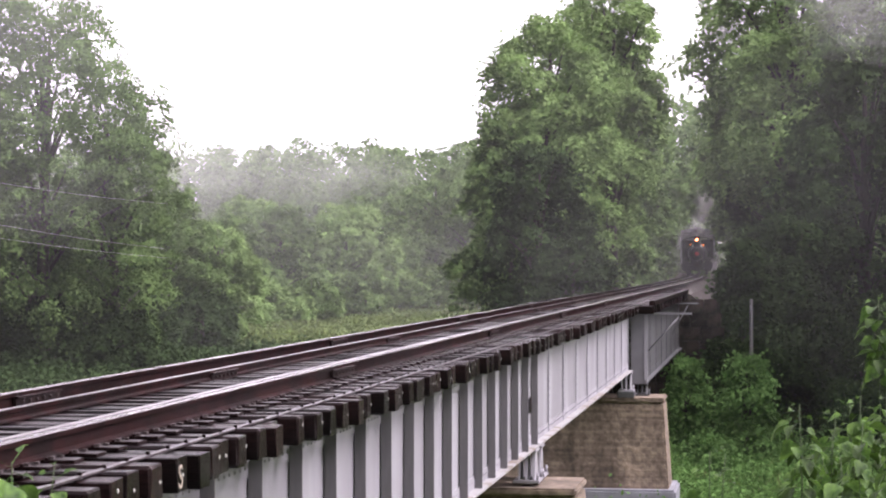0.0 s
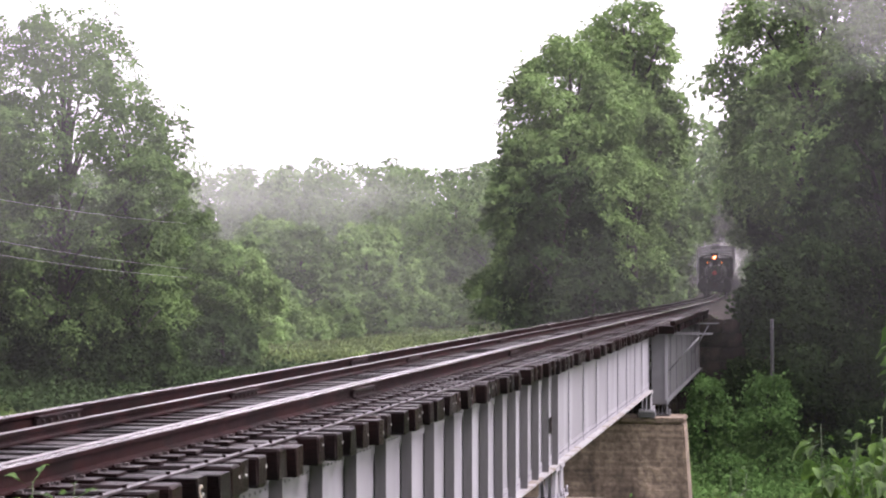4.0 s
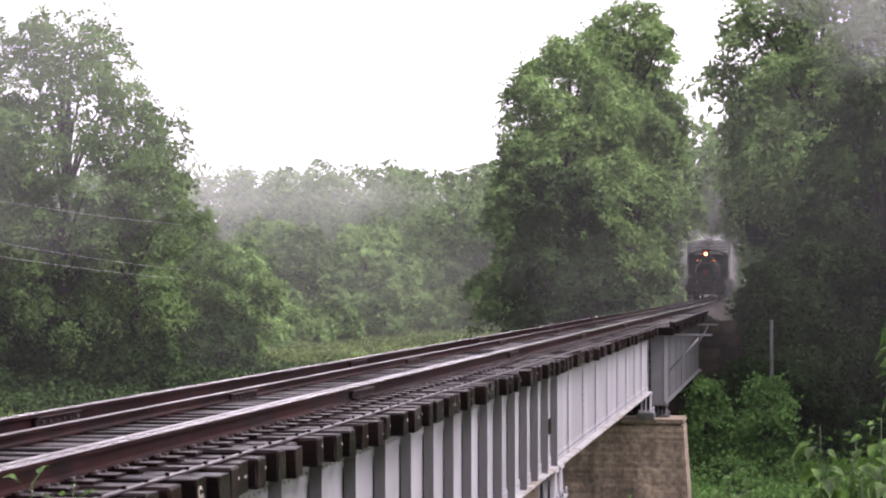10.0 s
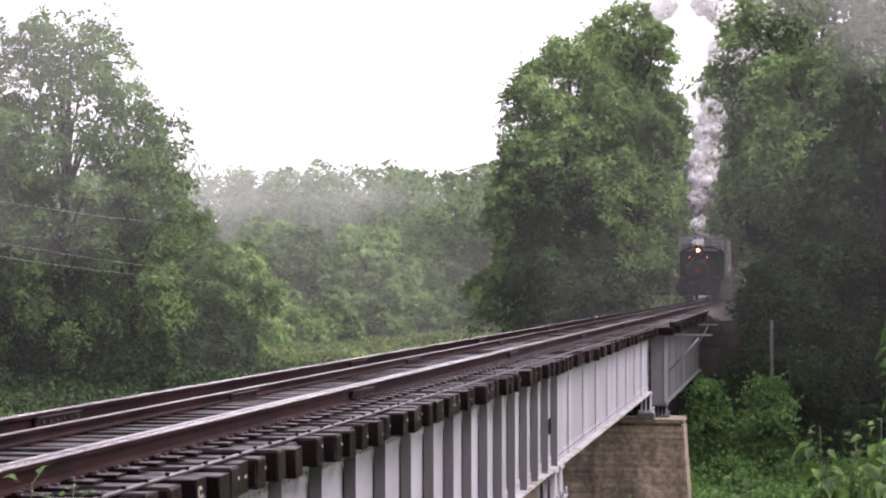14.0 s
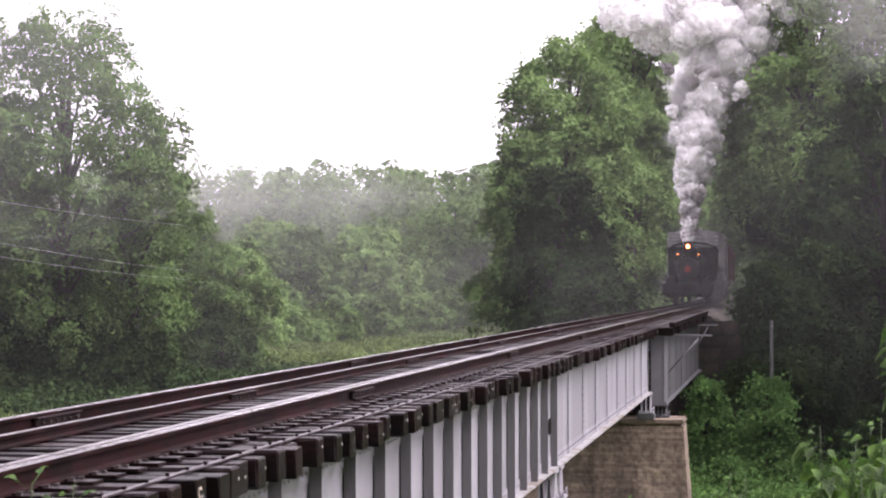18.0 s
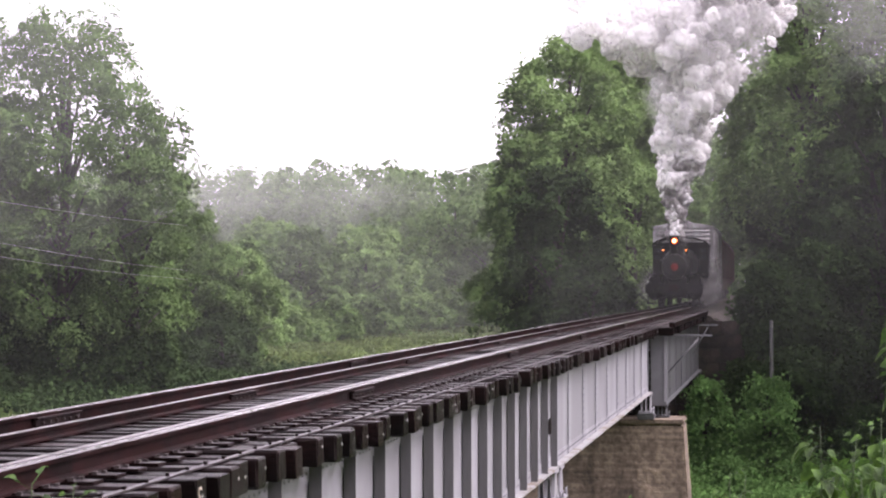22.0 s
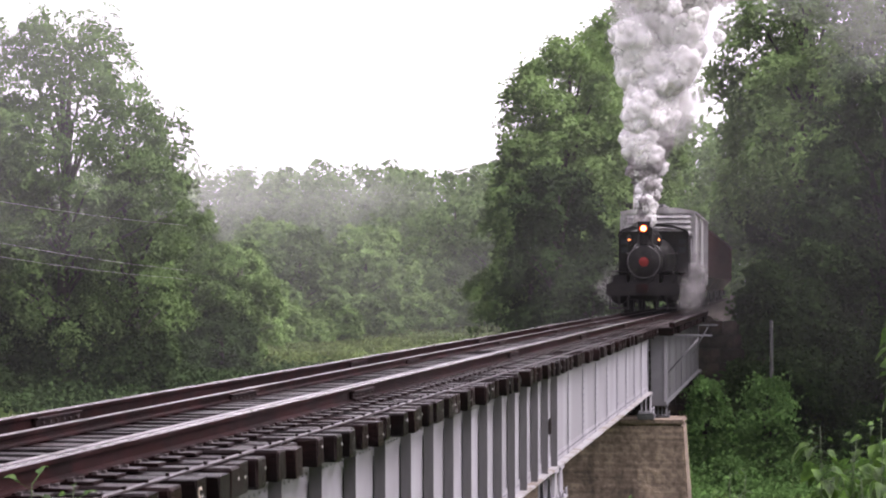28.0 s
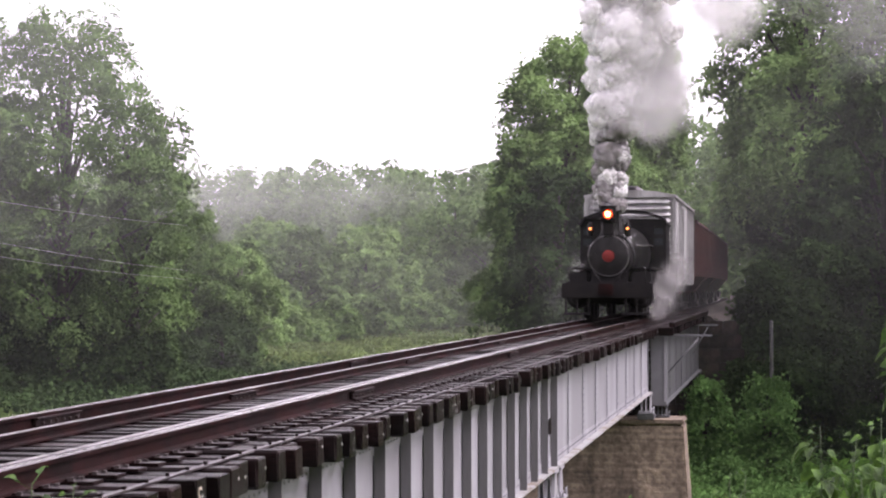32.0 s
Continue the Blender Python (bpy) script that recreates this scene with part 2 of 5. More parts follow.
STEAM_SOFT = veil_mat("drifting steam", (0.92, 0.91, 0.91), 0.035, 1.6, 0.3)
STEAM_THIN = veil_mat("thin grey smoke", (0.42, 0.4, 0.405), 0.04, 1.6, 0.3)
STEAM_LOW = veil_mat("low drifting steam", (0.55, 0.535, 0.535), 0.0075, 2.2, 0.1)
BOILER = mat("oiled black boiler jacket", (0.006, 0.0055, 0.006), 0.38, 0, 0.25, 3, 30, 0.06, (0.01, 0.009, 0.009), spec=0.3)


# ---- mesh helpers
def box(bm, x0, x1, y0, y1, z0, z1):
    v = [bm.verts.new((x, y, z)) for x in (x0, x1) for y in (y0, y1) for z in (z0, z1)]
    for q in ((0, 1, 3, 2), (4, 6, 7, 5), (0, 4, 5, 1), (2, 3, 7, 6), (0, 2, 6, 4), (1, 5, 7, 3)):
        bm.faces.new([v[i] for i in q])
    return bm


def boxed(*sizes, round=0.0):
    bm = bmesh.new()
    for s in sizes:
        box(bm, *s)
    if round:
        bmesh.ops.bevel(bm, geom=bm.edges[:], offset=round, segments=2, affect="EDGES")
    return bm


def tube(bm, points, radii, seg=10, caps=True):
    """A round tapering limb along points."""
    rings = []
    pts = [Vector(p) for p in points]
    for i, p in enumerate(pts):
        d = (pts[min(i + 1, len(pts) - 1)] - pts[max(i - 1, 0)]).normalized()
        side = d.cross(Vector((0, 0, 1)) if abs(d.z) < 0.9 else Vector((0, 1, 0))).normalized()
        up = side.cross(d)
        rings.append([bm.verts.new(p + radii[i] * (math.cos(a) * side + math.sin(a) * up))
                      for a in (2 * math.pi * k / seg for k in range(seg))])
    for a, b in zip(rings, rings[1:]):
        for k in range(seg):
            f = bm.faces.new((a[k], a[(k + 1) % seg], b[(k + 1) % seg], b[k]))
            f.smooth = True
    if caps:
        bm.faces.new(rings[0][::-1])
        bm.faces.new(rings[-1])
    return bm


def sweep(bm, outline, path):
    """A closed outline of (x, z) drawn along path of (x, y, z)."""
    rows = [[bm.verts.new((px + x, py, pz + z)) for x, z in outline] for px, py, pz in path]
    n = len(outline)
    for a, b in zip(rows, rows[1:]):
        for k in range(n):
            bm.faces.new((a[k], a[(k + 1) % n], b[(k + 1) % n], b[k]))
    bm.faces.new(rows[0][::-1])
    bm.faces.new(rows[-1])
    return bm


def part(name, bm, material, parent=None, label="", where=None):
    me = bpy.data.meshes.new(name)
    if isinstance(bm, bmesh.types.BMesh):
        bmesh.ops.recalc_face_normals(bm, faces=bm.faces[:])
        bm.to_mesh(me)
        bm.free()
    else:
        me = bm
    if not me.materials:
        me.materials.append(material)
    ob = new(name, me)
    ob.parent = parent
    if where is not None:
        ob.matrix_basis = where
    return tagged(ob, label)


def same(name, ob, parent, where, label=""):
    """Another part on the mesh of ob."""
    o = new(name, ob.data)
    o.parent, o.matrix_basis = parent, where
    return tagged(o, label)


def thing(name, label, category, where=None, group="", kind=""):
    ob = new(name)
    ob.empty_display_size = 0.2
    if where is not None:
        ob.matrix_basis = where
    return tagged(ob, label, category, group, kind)


def quads_mesh(name, v, material):
    """A mesh of separate quads from an array of corners (n, 4, 3)."""
    n = len(v)
    me = bpy.data.meshes.new(name)
    me.vertices.add(4 * n)
    me.vertices.foreach_set("co", v.astype(np.float32).ravel())
    me.loops.add(4 * n)
    me.loops.foreach_set("vertex_index", np.arange(4 * n, dtype=np.int32))
    me.polygons.add(n)
    me.polygons.foreach_set("loop_start", np.arange(0, 4 * n, 4, dtype=np.int32))
    me.polygons.foreach_set("loop_total", np.full(n, 4, dtype=np.int32))
    me.update()
    me.validate()
    me.materials.append(material)
    return me


def unit(v):
    return v / (np.linalg.norm(v, axis=-1, keepdims=True) + 1e-9)


def leaves(rng, centre, size, droop=0.25, facing=None, loose=0.32):
    """Pointed leaf quads at the centres, turned at random or loosely facing a way."""
    n = len(centre)
    u = rng.normal(size=(n, 3))
    u[:, 2] -= droop
    if facing is None:
        u = unit(u)
        w = unit(np.cross(u, rng.normal(size=(n, 3))))
    else:
        nrm = unit(facing + rng.normal(size=(n, 3)) * loose)
        u = unit(u - nrm * (u * nrm).sum(1, keepdims=True))
        w = np.cross(nrm, u)
    s = size * rng.uniform(0.6, 1.35, n)[:, None]
    bend = np.cross(u, w) * s * 0.14
    return np.stack([centre - u * s * 0.55, centre + w * s * 0.36 - bend, centre + u * s * 0.55, centre - w * s * 0.36 - bend], 1)


def crown_points(rng, n, radius, z0, z1, lobes=80, wide=0.8, squash=0.7, spray=0.5):
    """Leaf places and facings: flat sprays shingled over many boughs round an egg-shaped crown, with gaps between."""
    u = (np.arange(lobes) + rng.uniform(0, 1, lobes)) / lobes
    prof = np.sin(np.pi * (0.1 + 0.83 * u) ** wide * 0.97) ** 0.7
    prof = prof / prof.max()
    ang = np.arange(lobes) * 2.39996 + rng.normal(size=lobes) * 0.5
    rad = radius * prof * rng.uniform(0.2, 0.92, lobes) ** 0.55
    c = np.stack([rad * np.cos(ang), rad * np.sin(ang), z0 + (z1 - z0) * u], 1)
    r = radius * rng.uniform(0.14, 0.29, lobes) * (0.5 + 0.5 * prof)
    tufts = max(lobes * 7, n // 26)
    k = rng.choice(lobes, tufts, p=r ** 2 / (r ** 2).sum())
    d = rng.normal(size=(tufts, 3))
    d[:, 2] += 0.45
    d[:, :2] += 0.5 * c[k][:, :2] / radius
    d = unit(d)
    poke = rng.random(tufts) < 0.1
    tc = c[k] + d * (r[k] * np.where(poke, rng.uniform(1.15, 1.6, tufts), rng.uniform(0.7, 1.1, tufts)))[:, None] * [1, 1, squash]
    face = unit(d * [0.75, 0.75, 0.5] + [0, 0, 0.55] + rng.normal(size=(tufts, 3)) * 0.25)
    side = unit(np.cross(face, rng.normal(size=(tufts, 3))))
    across = np.cross(face, side)
    reach = spray * rng.uniform(0.6, 1.3, tufts) * (0.55 + 0.16 * np.minimum(radius, 6))
    j = rng.integers(0, tufts, n)
    p, q = rng.normal(size=(2, n)) * 0.55 * reach[j]
    dip = 0.35 * (p * p + q * q) / reach[j] + rng.normal(size=n) * 0.07
    return tc[j] + side[j] * p[:, None] + across[j] * q[:, None] - face[j] * dip[:, None], c, face[j]


def tree(name, label, x, y, z, height, radius, low, count, leaf, material, seed, lean=0.0, wide=0.8, lobes=80):
    """A trunk with limbs under a crown of many leaves; low is where the crown begins."""
    rng = np.random.default_rng(seed)
    top = thing(name, label, "bush" if "bush" in name else "tree", pose(x, y, z, 0, 0, seed * 37 % 360), group="trees and bushes of the valley")
    pts, lobe_c, facing = crown_points(rng, count, radius, low, height - radius * 0.22, lobes, wide)
    bm = bmesh.new()
    r0 = 0.015 * height + 0.03
    tube(bm, [(0, 0, -0.4), (lean * 0.1, 0.05, height * 0.25), (lean * 0.4, 0.1, height * 0.55), (lean, 0, height * 0.88)],
         [r0 * 1.25, r0, r0 * 0.65, r0 * 0.15], 9)
    for c in lobe_c[::max(1, lobes // 26)]:
        b = max(0.12 * height, c[2] * 0.72 - 0.05 * height)
        m = (c[0] * 0.45, c[1] * 0.45, b + (c[2] - b) * 0.6)
        tube(bm, [(lean * 0.3 * b / height, 0, b), m, tuple(c)], [r0 * 0.4, r0 * 0.24, r0 * 0.06], 6)
    part("trunk", bm, BARK, top)
    part("crown", quads_mesh("crown", leaves(rng, pts, leaf, 0.25, facing), material), material, top)
    return top


# ---- ground: one sheet, valley floor with the near bank and the far embankment
def step(a, b, x):
    t = np.clip((x - a) / (b - a), 0, 1)
    return t * t * (3 - 2 * t)


def track_x(y):
    """Sideways place of the track's middle; it bends away a little past the bridge."""
    return -0.00016 * max(0.0, y - 100) ** 2


def ground_z(x, y):
    base = -5.7 + 0.25 * np.sin(x * 0.11 + 1) * np.sin(y * 0.07) + 0.12 * np.sin(x * 0.9) * np.cos(y * 0.7)
    near = -0.75 + 0 * x
    w = 1 - step(3.5, 15, y + 0.15 * np.abs(x))
    g = base * (1 - w) + near * w
    bank = -0.55 - np.maximum(0, np.abs(x + 0.00016 * np.maximum(0, y - 100) ** 2) - 2.3) * 0.75
    f = step(77.5, 79.5, y)
    g = np.where(f > 0, np.maximum(g, g * (1 - f) + bank * f), g)
    rise = step(20, 60, x) * 4 * step(60, 110, y) + step(230, 420, y) * 7
    return g + rise


def axis(far, *spans):
    out = [-far, -far / 3]
    for a, b, s in spans:
        out += list(np.arange(a, b, s))
    return np.array(sorted(set(np.round(out + [far / 3, far], 3))))


gx = axis(3000, (-400, -60, 12), (-60, -14, 2), (-14, 18, 0.5), (18, 70, 3), (70, 400, 15))
gy = axis(3000, (-200, -4, 14), (-4, 100, 0.7), (100, 200, 2.5), (200, 500, 12))
GX, GY = np.meshgrid(gx, gy)
GZ = ground_z(GX, GY)
me = bpy.data.meshes.new("ground")
nx = len(gx)
me.from_pydata(np.stack([GX.ravel(), GY.ravel(), GZ.ravel()], 1).tolist(), [],
               [(r * nx + c, r * nx + c + 1, (r + 1) * nx + c + 1, (r + 1) * nx + c) for r in range(len(gy) - 1) for c in range(nx - 1)])
ground = part("ground", me, GROUND)
tagged(ground, "damp green valley floor with grassy banks", "ground", kind="structure")

# ---- piers and abutments
SPANS = (8.6, 31.6, 54.1, 77.0)


def pier(y, x0, x1, top, label):
    """A concrete pier with a cap, worn corners and a pale footing."""
    p = thing("bridge_pier", label, "bridge pier", pose(0, y, 0), kind="structure")
    bm = bmesh.new()
    z1, z0 = top - 0.12, -6.4
    v = [bm.verts.new(c) for c in ((x0, -0.85, z1), (x1, -0.85, z1), (x1, 0.85, z1), (x0, 0.85, z1),
                                  (x0 - 0.25, -1.1, z0), (x1 + 0.25, -1.1, z0), (x1 + 0.25, 1.1, z0), (x0 - 0.25, 1.1, z0))]
    for q in ((0, 1, 2, 3), (7, 6, 5, 4), (0, 4, 5, 1), (1, 5, 6, 2), (2, 6, 7, 3), (3, 7, 4, 0)):
        bm.faces.new([v[i] for i in q])
    bmesh.ops.bevel(bm, geom=bm.edges[:], offset=0.05, segments=2, affect="EDGES")
    part("shaft", bm, CONCRETE, p)
    part("cap", boxed((x0 - 0.02, x1 + 0.02, -0.88, 0.88, top - 0.12, top), round=0.03), CONCRETE, p)
    part("footing", boxed((x0 - 0.34, x1 + 0.34, -1.3, 1.3, -6.6, -4.85), round=0.06), CONCRETE_PALE, p, "pale grey concrete footing")
    return p


pier(SPANS[1], -2.15, 1.9, -2.42, "brown concrete pier under the girder joint")
pier(SPANS[2] + 0.2, -2.4, 2.1, -2.52, "stained brown concrete pier with pale footing")
near = thing("near_abutment", "brown concrete abutment at the bridge end", "abutment", kind="structure")
part("wall", boxed((-2.4, 2.2, 5.5, 9.0, -6.0, -1.95), round=0.05), CONCRETE, near)
part("backwall", boxed((-2.4, 2.2, 4.6, 8.3, -1.95, -0.36), round=0.04), CONCRETE, near)
far = thing("far_abutment", "dark brown stone abutment below the far embankment", "abutment", kind="structure")
part("core", boxed((-3.2, 3.0, 78.2, 81, -6.2, -0.5)), STONE, far)
rng = np.random.default_rng(5)
stone_ob = None
for row in range(11):
    z = -6.1 + row * 0.52
    x = -3.3 + (0.3 if row % 2 else 0)
    while x < 2.6 and z < -0.6:
        w = rng.uniform(0.45, 1.3)
        if stone_ob is None:
            stone_ob = part("stone", boxed((-0.5, 0.5, -0.5, 0.5, -0.5, 0.5), round=0.05), STONE, far)
            o = stone_ob
        else:
            o = same("stone", stone_ob, far, Matrix())
        o.matrix_basis = pose(x + w / 2, 78.1 + rng.uniform(-0.14, 0.14), z + 0.26, 0, 0, rng.normal() * 2) @ Matrix.Diagonal((w - 0.012, 0.4, 0.507, 1))
        x += w

# ---- steel spans
def bearing(parent, x, y, z0, z1, paint):
    """A flared shoe between two plates, with anchor bolts, on a low concrete pad."""
    tall = z1 - z0
    pad = z0 + max(0.0, tall - 0.5)
    if pad > z0 + 0.05:
        part("pedestal", boxed((x - 0.22, x + 0.22, y - 0.3, y + 0.3, z0, pad), round=0.02), PAINT_DULL, parent, "dark steel pedestal")
    shoe = boxed((x - 0.2, x + 0.2, y - 0.3, y + 0.3, pad, pad + 0.05), (x - 0.15, x + 0.15, y - 0.24, y + 0.24, z1 - 0.045, z1), round=0.01)
    for dx in (-0.11, 0, 0.11):
        lower = [shoe.verts.new((x + dx + sx, y + sy, z)) for sx in (-0.015, 0.015) for sy, z in ((-0.27, pad + 0.05), (0.27, pad + 0.05), (0.13, z1 - 0.045), (-0.13, z1 - 0.045))]
        for q in ((0, 1, 2, 3), (7, 6, 5, 4), (0, 4, 5, 1), (1, 5, 6, 2), (2, 6, 7, 3), (3, 7, 4, 0)):
            shoe.faces.new([lower[i] for i in q])
    b_ = part("bearing", shoe, paint, parent, "painted steel bearing shoe")
    for dy in (-0.25, 0.25):
        part("anchor_bolt", tube(bmesh.new(), [(x + 0.17, y + dy, pad + 0.05), (x + 0.17, y + dy, pad + 0.16)], [0.02, 0.02], 6), paint, b_)


def girder(y0, y1, outer, bottom, gap, leg, paint, ends, label):
    """One deck span: two plate girders with flanges, stiffeners and cross frames."""
    s = thing("girder_span", label, "bridge girder", kind="structure")
    top = -0.352
    stiff = None
    for side in (1, -1):
        web = side * (outer - 0.14)
        part("web", boxed((web - 0.008, web + 0.008, y0, y1, bottom + 0.03, top - 0.03)), paint, s)
        part("top_flange", boxed((web - 0.15, web + 0.14, y0, y1, top - 0.035, top), round=0.006), paint, s)
        part("bottom_flange", boxed((web - 0.15, web + 0.14, y0, y1, bottom, bottom + 0.04), round=0.008), FLANGE if paint == PAINT else paint, s, "rust-streaked bottom flange")
        part("top_angle", boxed((web + side * 0.008, web + side * 0.022, y0, y1, top - 0.19, top - 0.036)), paint, s)
        part("bottom_angle", boxed((web + side * 0.008, web + side * 0.022, y0, y1, bottom + 0.041, bottom + 0.19)), paint, s)
        n = int((y1 - y0 - 0.3) / gap)
        for i in range(n + 1):
            y = y1 - 0.12 - i * gap
            w = pose(web + side * 0.022, y, 0, 0, 0, 0 if side > 0 else 180)
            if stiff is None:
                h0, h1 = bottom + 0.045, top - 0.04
                stiff = part("stiffener", boxed((0, leg, -0.006, 0.006, h0, h1), (0, 0.012, 0.0065, 0.1, h0, h1)), STIFF_SHADE if leg > 0.05 else paint, s, where=w)
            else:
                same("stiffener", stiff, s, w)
        bearing(s, web, y0 + 0.35, ends[0], bottom, paint)
        bearing(s, web, y1 - 0.35, ends[1], bottom, paint)
    if paint == PAINT:
        bm = bmesh.new()
        web = outer - 0.14
        spots = [(web + 0.034, y1 - 0.12 - i * gap + 0.055, bottom + 0.3 + j * 0.115) for i in range(n + 1) for j in range(9)]
        spots += [(web + 0.022, y0 + 0.1 + j * 0.14, z) for j in range(int((y1 - y0) / 0.14)) for z in (bottom + 0.13, top - 0.12)]
        for x, y, z in spots:
            ring = [bm.verts.new((x, y + 0.018 * math.cos(a), z + 0.018 * math.sin(a))) for a in (0, 1.257, 2.513, 3.77, 5.027)]
            cap = [bm.verts.new((x + 0.012, y + 0.009 * math.cos(a), z + 0.009 * math.sin(a))) for a in (0, 1.257, 2.513, 3.77, 5.027)]
            bm.faces.new(cap)
            for q in range(5):
                bm.faces.new((ring[q], ring[(q + 1) % 5], cap[(q + 1) % 5], cap[q]))
        tagged(part("rivets", bm, paint, s), kind="stuff")
    frame_ob = None
    k = max(2, int((y1 - y0) / 4.5))
    for i in range(k + 1):
        y = y0 + 0.25 + (y1 - y0 - 0.5) * i / k
        e = outer - 0.16
        if frame_ob is None:
            bm = boxed((-e, e, -0.05, 0.05, top - 0.3, top - 0.2), (-e, e, -0.05, 0.05, bottom + 0.1, bottom + 0.2))
            tube(bm, [(-e, 0, bottom + 0.15), (e, 0, top - 0.25)], [0.04, 0.04], 6)
            tube(bm, [(e, 0.09, bottom + 0.15), (-e, 0.09, top - 0.25)], [0.04, 0.04], 6)
            frame_ob = part("cross_frame", bm, paint, s, where=pose(0, y, 0))
        else:
            same("cross_frame", frame_ob, s, pose(0, y, 0))
    return s


girder(SPANS[0] - 0.6, SPANS[1] - 0.03, 1.28, -1.87, 1.25, 0.098, PAINT, (-1.95, -2.42), "pale grey riveted deck girder span with close stiffeners")
girder(SPANS[1] + 0.03, SPANS[2] - 0.06, 1.28, -1.87, 2.5, 0.014, PAINT, (-2.42, -2.52), "pale grey riveted deck girder span over the river bank")
far_span = girder(SPANS[2] + 0.1, SPANS[3], 1.64, -2.2, 3.2, 0.012, PAINT_DULL, (-2.52, -2.6), "dull grey box-ended girder span by the far bank")
part("end_plate", boxed((1.22, 1.63, SPANS[2] + 0.05, SPANS[2] + 0.09, -2.2, -0.36), round=0.008), OUTRIG, far_span)
part("end_angle", boxed((1.58, 1.66, SPANS[2] + 0.02, SPANS[2] + 0.045, -2.1, -0.4)), PAINT, far_span)
sign = thing("marker_plate", "small dark plate bolted on the girder", "plate", pose(1.166, 31.25, -1.2))
part("plate", boxed((0, 0.015, -0.09, 0.09, -0.12, 0.12), round=0.004), PLATE, sign)
for y, x1 in ((57.0, 2.72), (72.0, 2.4)):
    bm = boxed((1.5, x1, y - 0.025, y + 0.025, -0.45, -0.4))
    part("outrigger", bm, OUTRIG, far_span, "pale steel outrigger bar")
    bm = bmesh.new()
    tube(bm, [(1.52, y, -1.45), (x1 - 0.35, y, -0.5)], [0.022, 0.022], 6)
    part("brace", bm, OUTRIG, far_span, "slanting steel brace")

# ---- track
track = thing("railway_track", "rusty rails with guard rails on dark timber ties", "railway track", kind="structure")
PATH = [(track_x(y), y, 0) for y in [-30, -15, 3, *range(6, 100, 6), *range(100, 290, 8)]]
FOOT, TOP = -0.13, 0.0
for name, off, zt, tall, mt, lab in (("running_rail", 0.75, 0, 0.13, HEAD, "rusty running rail with bright worn head"), ("running_rail", -0.75, 0, 0.13, HEAD, "rusty running rail with bright worn head"),
                                     ("guard_rail", 0.45, -0.05, 0.098, HEAD_DULL, "lighter inner guard rail"), ("guard_rail", -0.45, -0.058, 0.09, HEAD_DULL, "lighter inner guard rail")):
    k = tall / 0.13
    b = zt - tall
    outline = [(-0.065 * k, b), (0.065 * k, b), (0.062 * k, b + 0.012), (0.012, b + 0.025), (0.009, zt - 0.036), (0.033 * k, zt - 0.03),
               (0.034 * k, zt - 0.004), (-0.034 * k, zt - 0.004), (-0.033 * k, zt - 0.03), (-0.009, zt - 0.036), (-0.012, b + 0.025), (-0.062 * k, b + 0.012)]
    rail = part(name, sweep(bmesh.new(), outline, [(x + off, y, 0) for x, y, _ in PATH]), RUST, track, lab)
    head = [(-0.034 * k, zt - 0.0035), (0.034 * k, zt - 0.0035), (0.029 * k, zt + 0.002), (-0.029 * k, zt + 0.002)]
    part("rail_head", sweep(bmesh.new(), head, [(x + off, y, 0) for x, y, _ in PATH]), mt, rail)

joint = None
for off, zt, ys in ((0.75, 0, (8.1, 19.0, 29.9, 40.4, 51.2, 62)), (-0.75, 0, (14.9, 26.0, 37.0, 47.9, 58.8, 69.7)), (-0.45, -0.05, (10.1, 19.2, 28.3, 37.5, 47, 56.5))):
    for y in ys:
        for side in (1, -1):
            w = pose(off + side * 0.02, y, zt, 0, 0, 0 if side > 0 else 180)
            if joint is None:
                bm = boxed((0, 0.026, -0.48, 0.48, -0.098, -0.046), (0, 0.046, -0.48, 0.48, -0.045, -0.03), (0.004, 0.056, -0.47, 0.47, -0.112, -0.099), round=0.005)
                joint = part("joint_bar", bm, JOINT, track, "bolted joint bar", w)
                nut = part("nut", boxed((0.026, 0.05, -0.013, 0.013, -0.085, -0.059), round=0.004), BOLT, joint, "", pose(0, -0.37, 0))
                for i in range(1, 6):
                    same("nut", nut, joint, pose(0, -0.37 + i * 0.148, 0))
            else:
                bar = same("joint_bar", joint, track, w, "bolted joint bar")
                for i in range(6):
                    same("nut", nut, bar, pose(0, -0.37 + i * 0.148, 0))

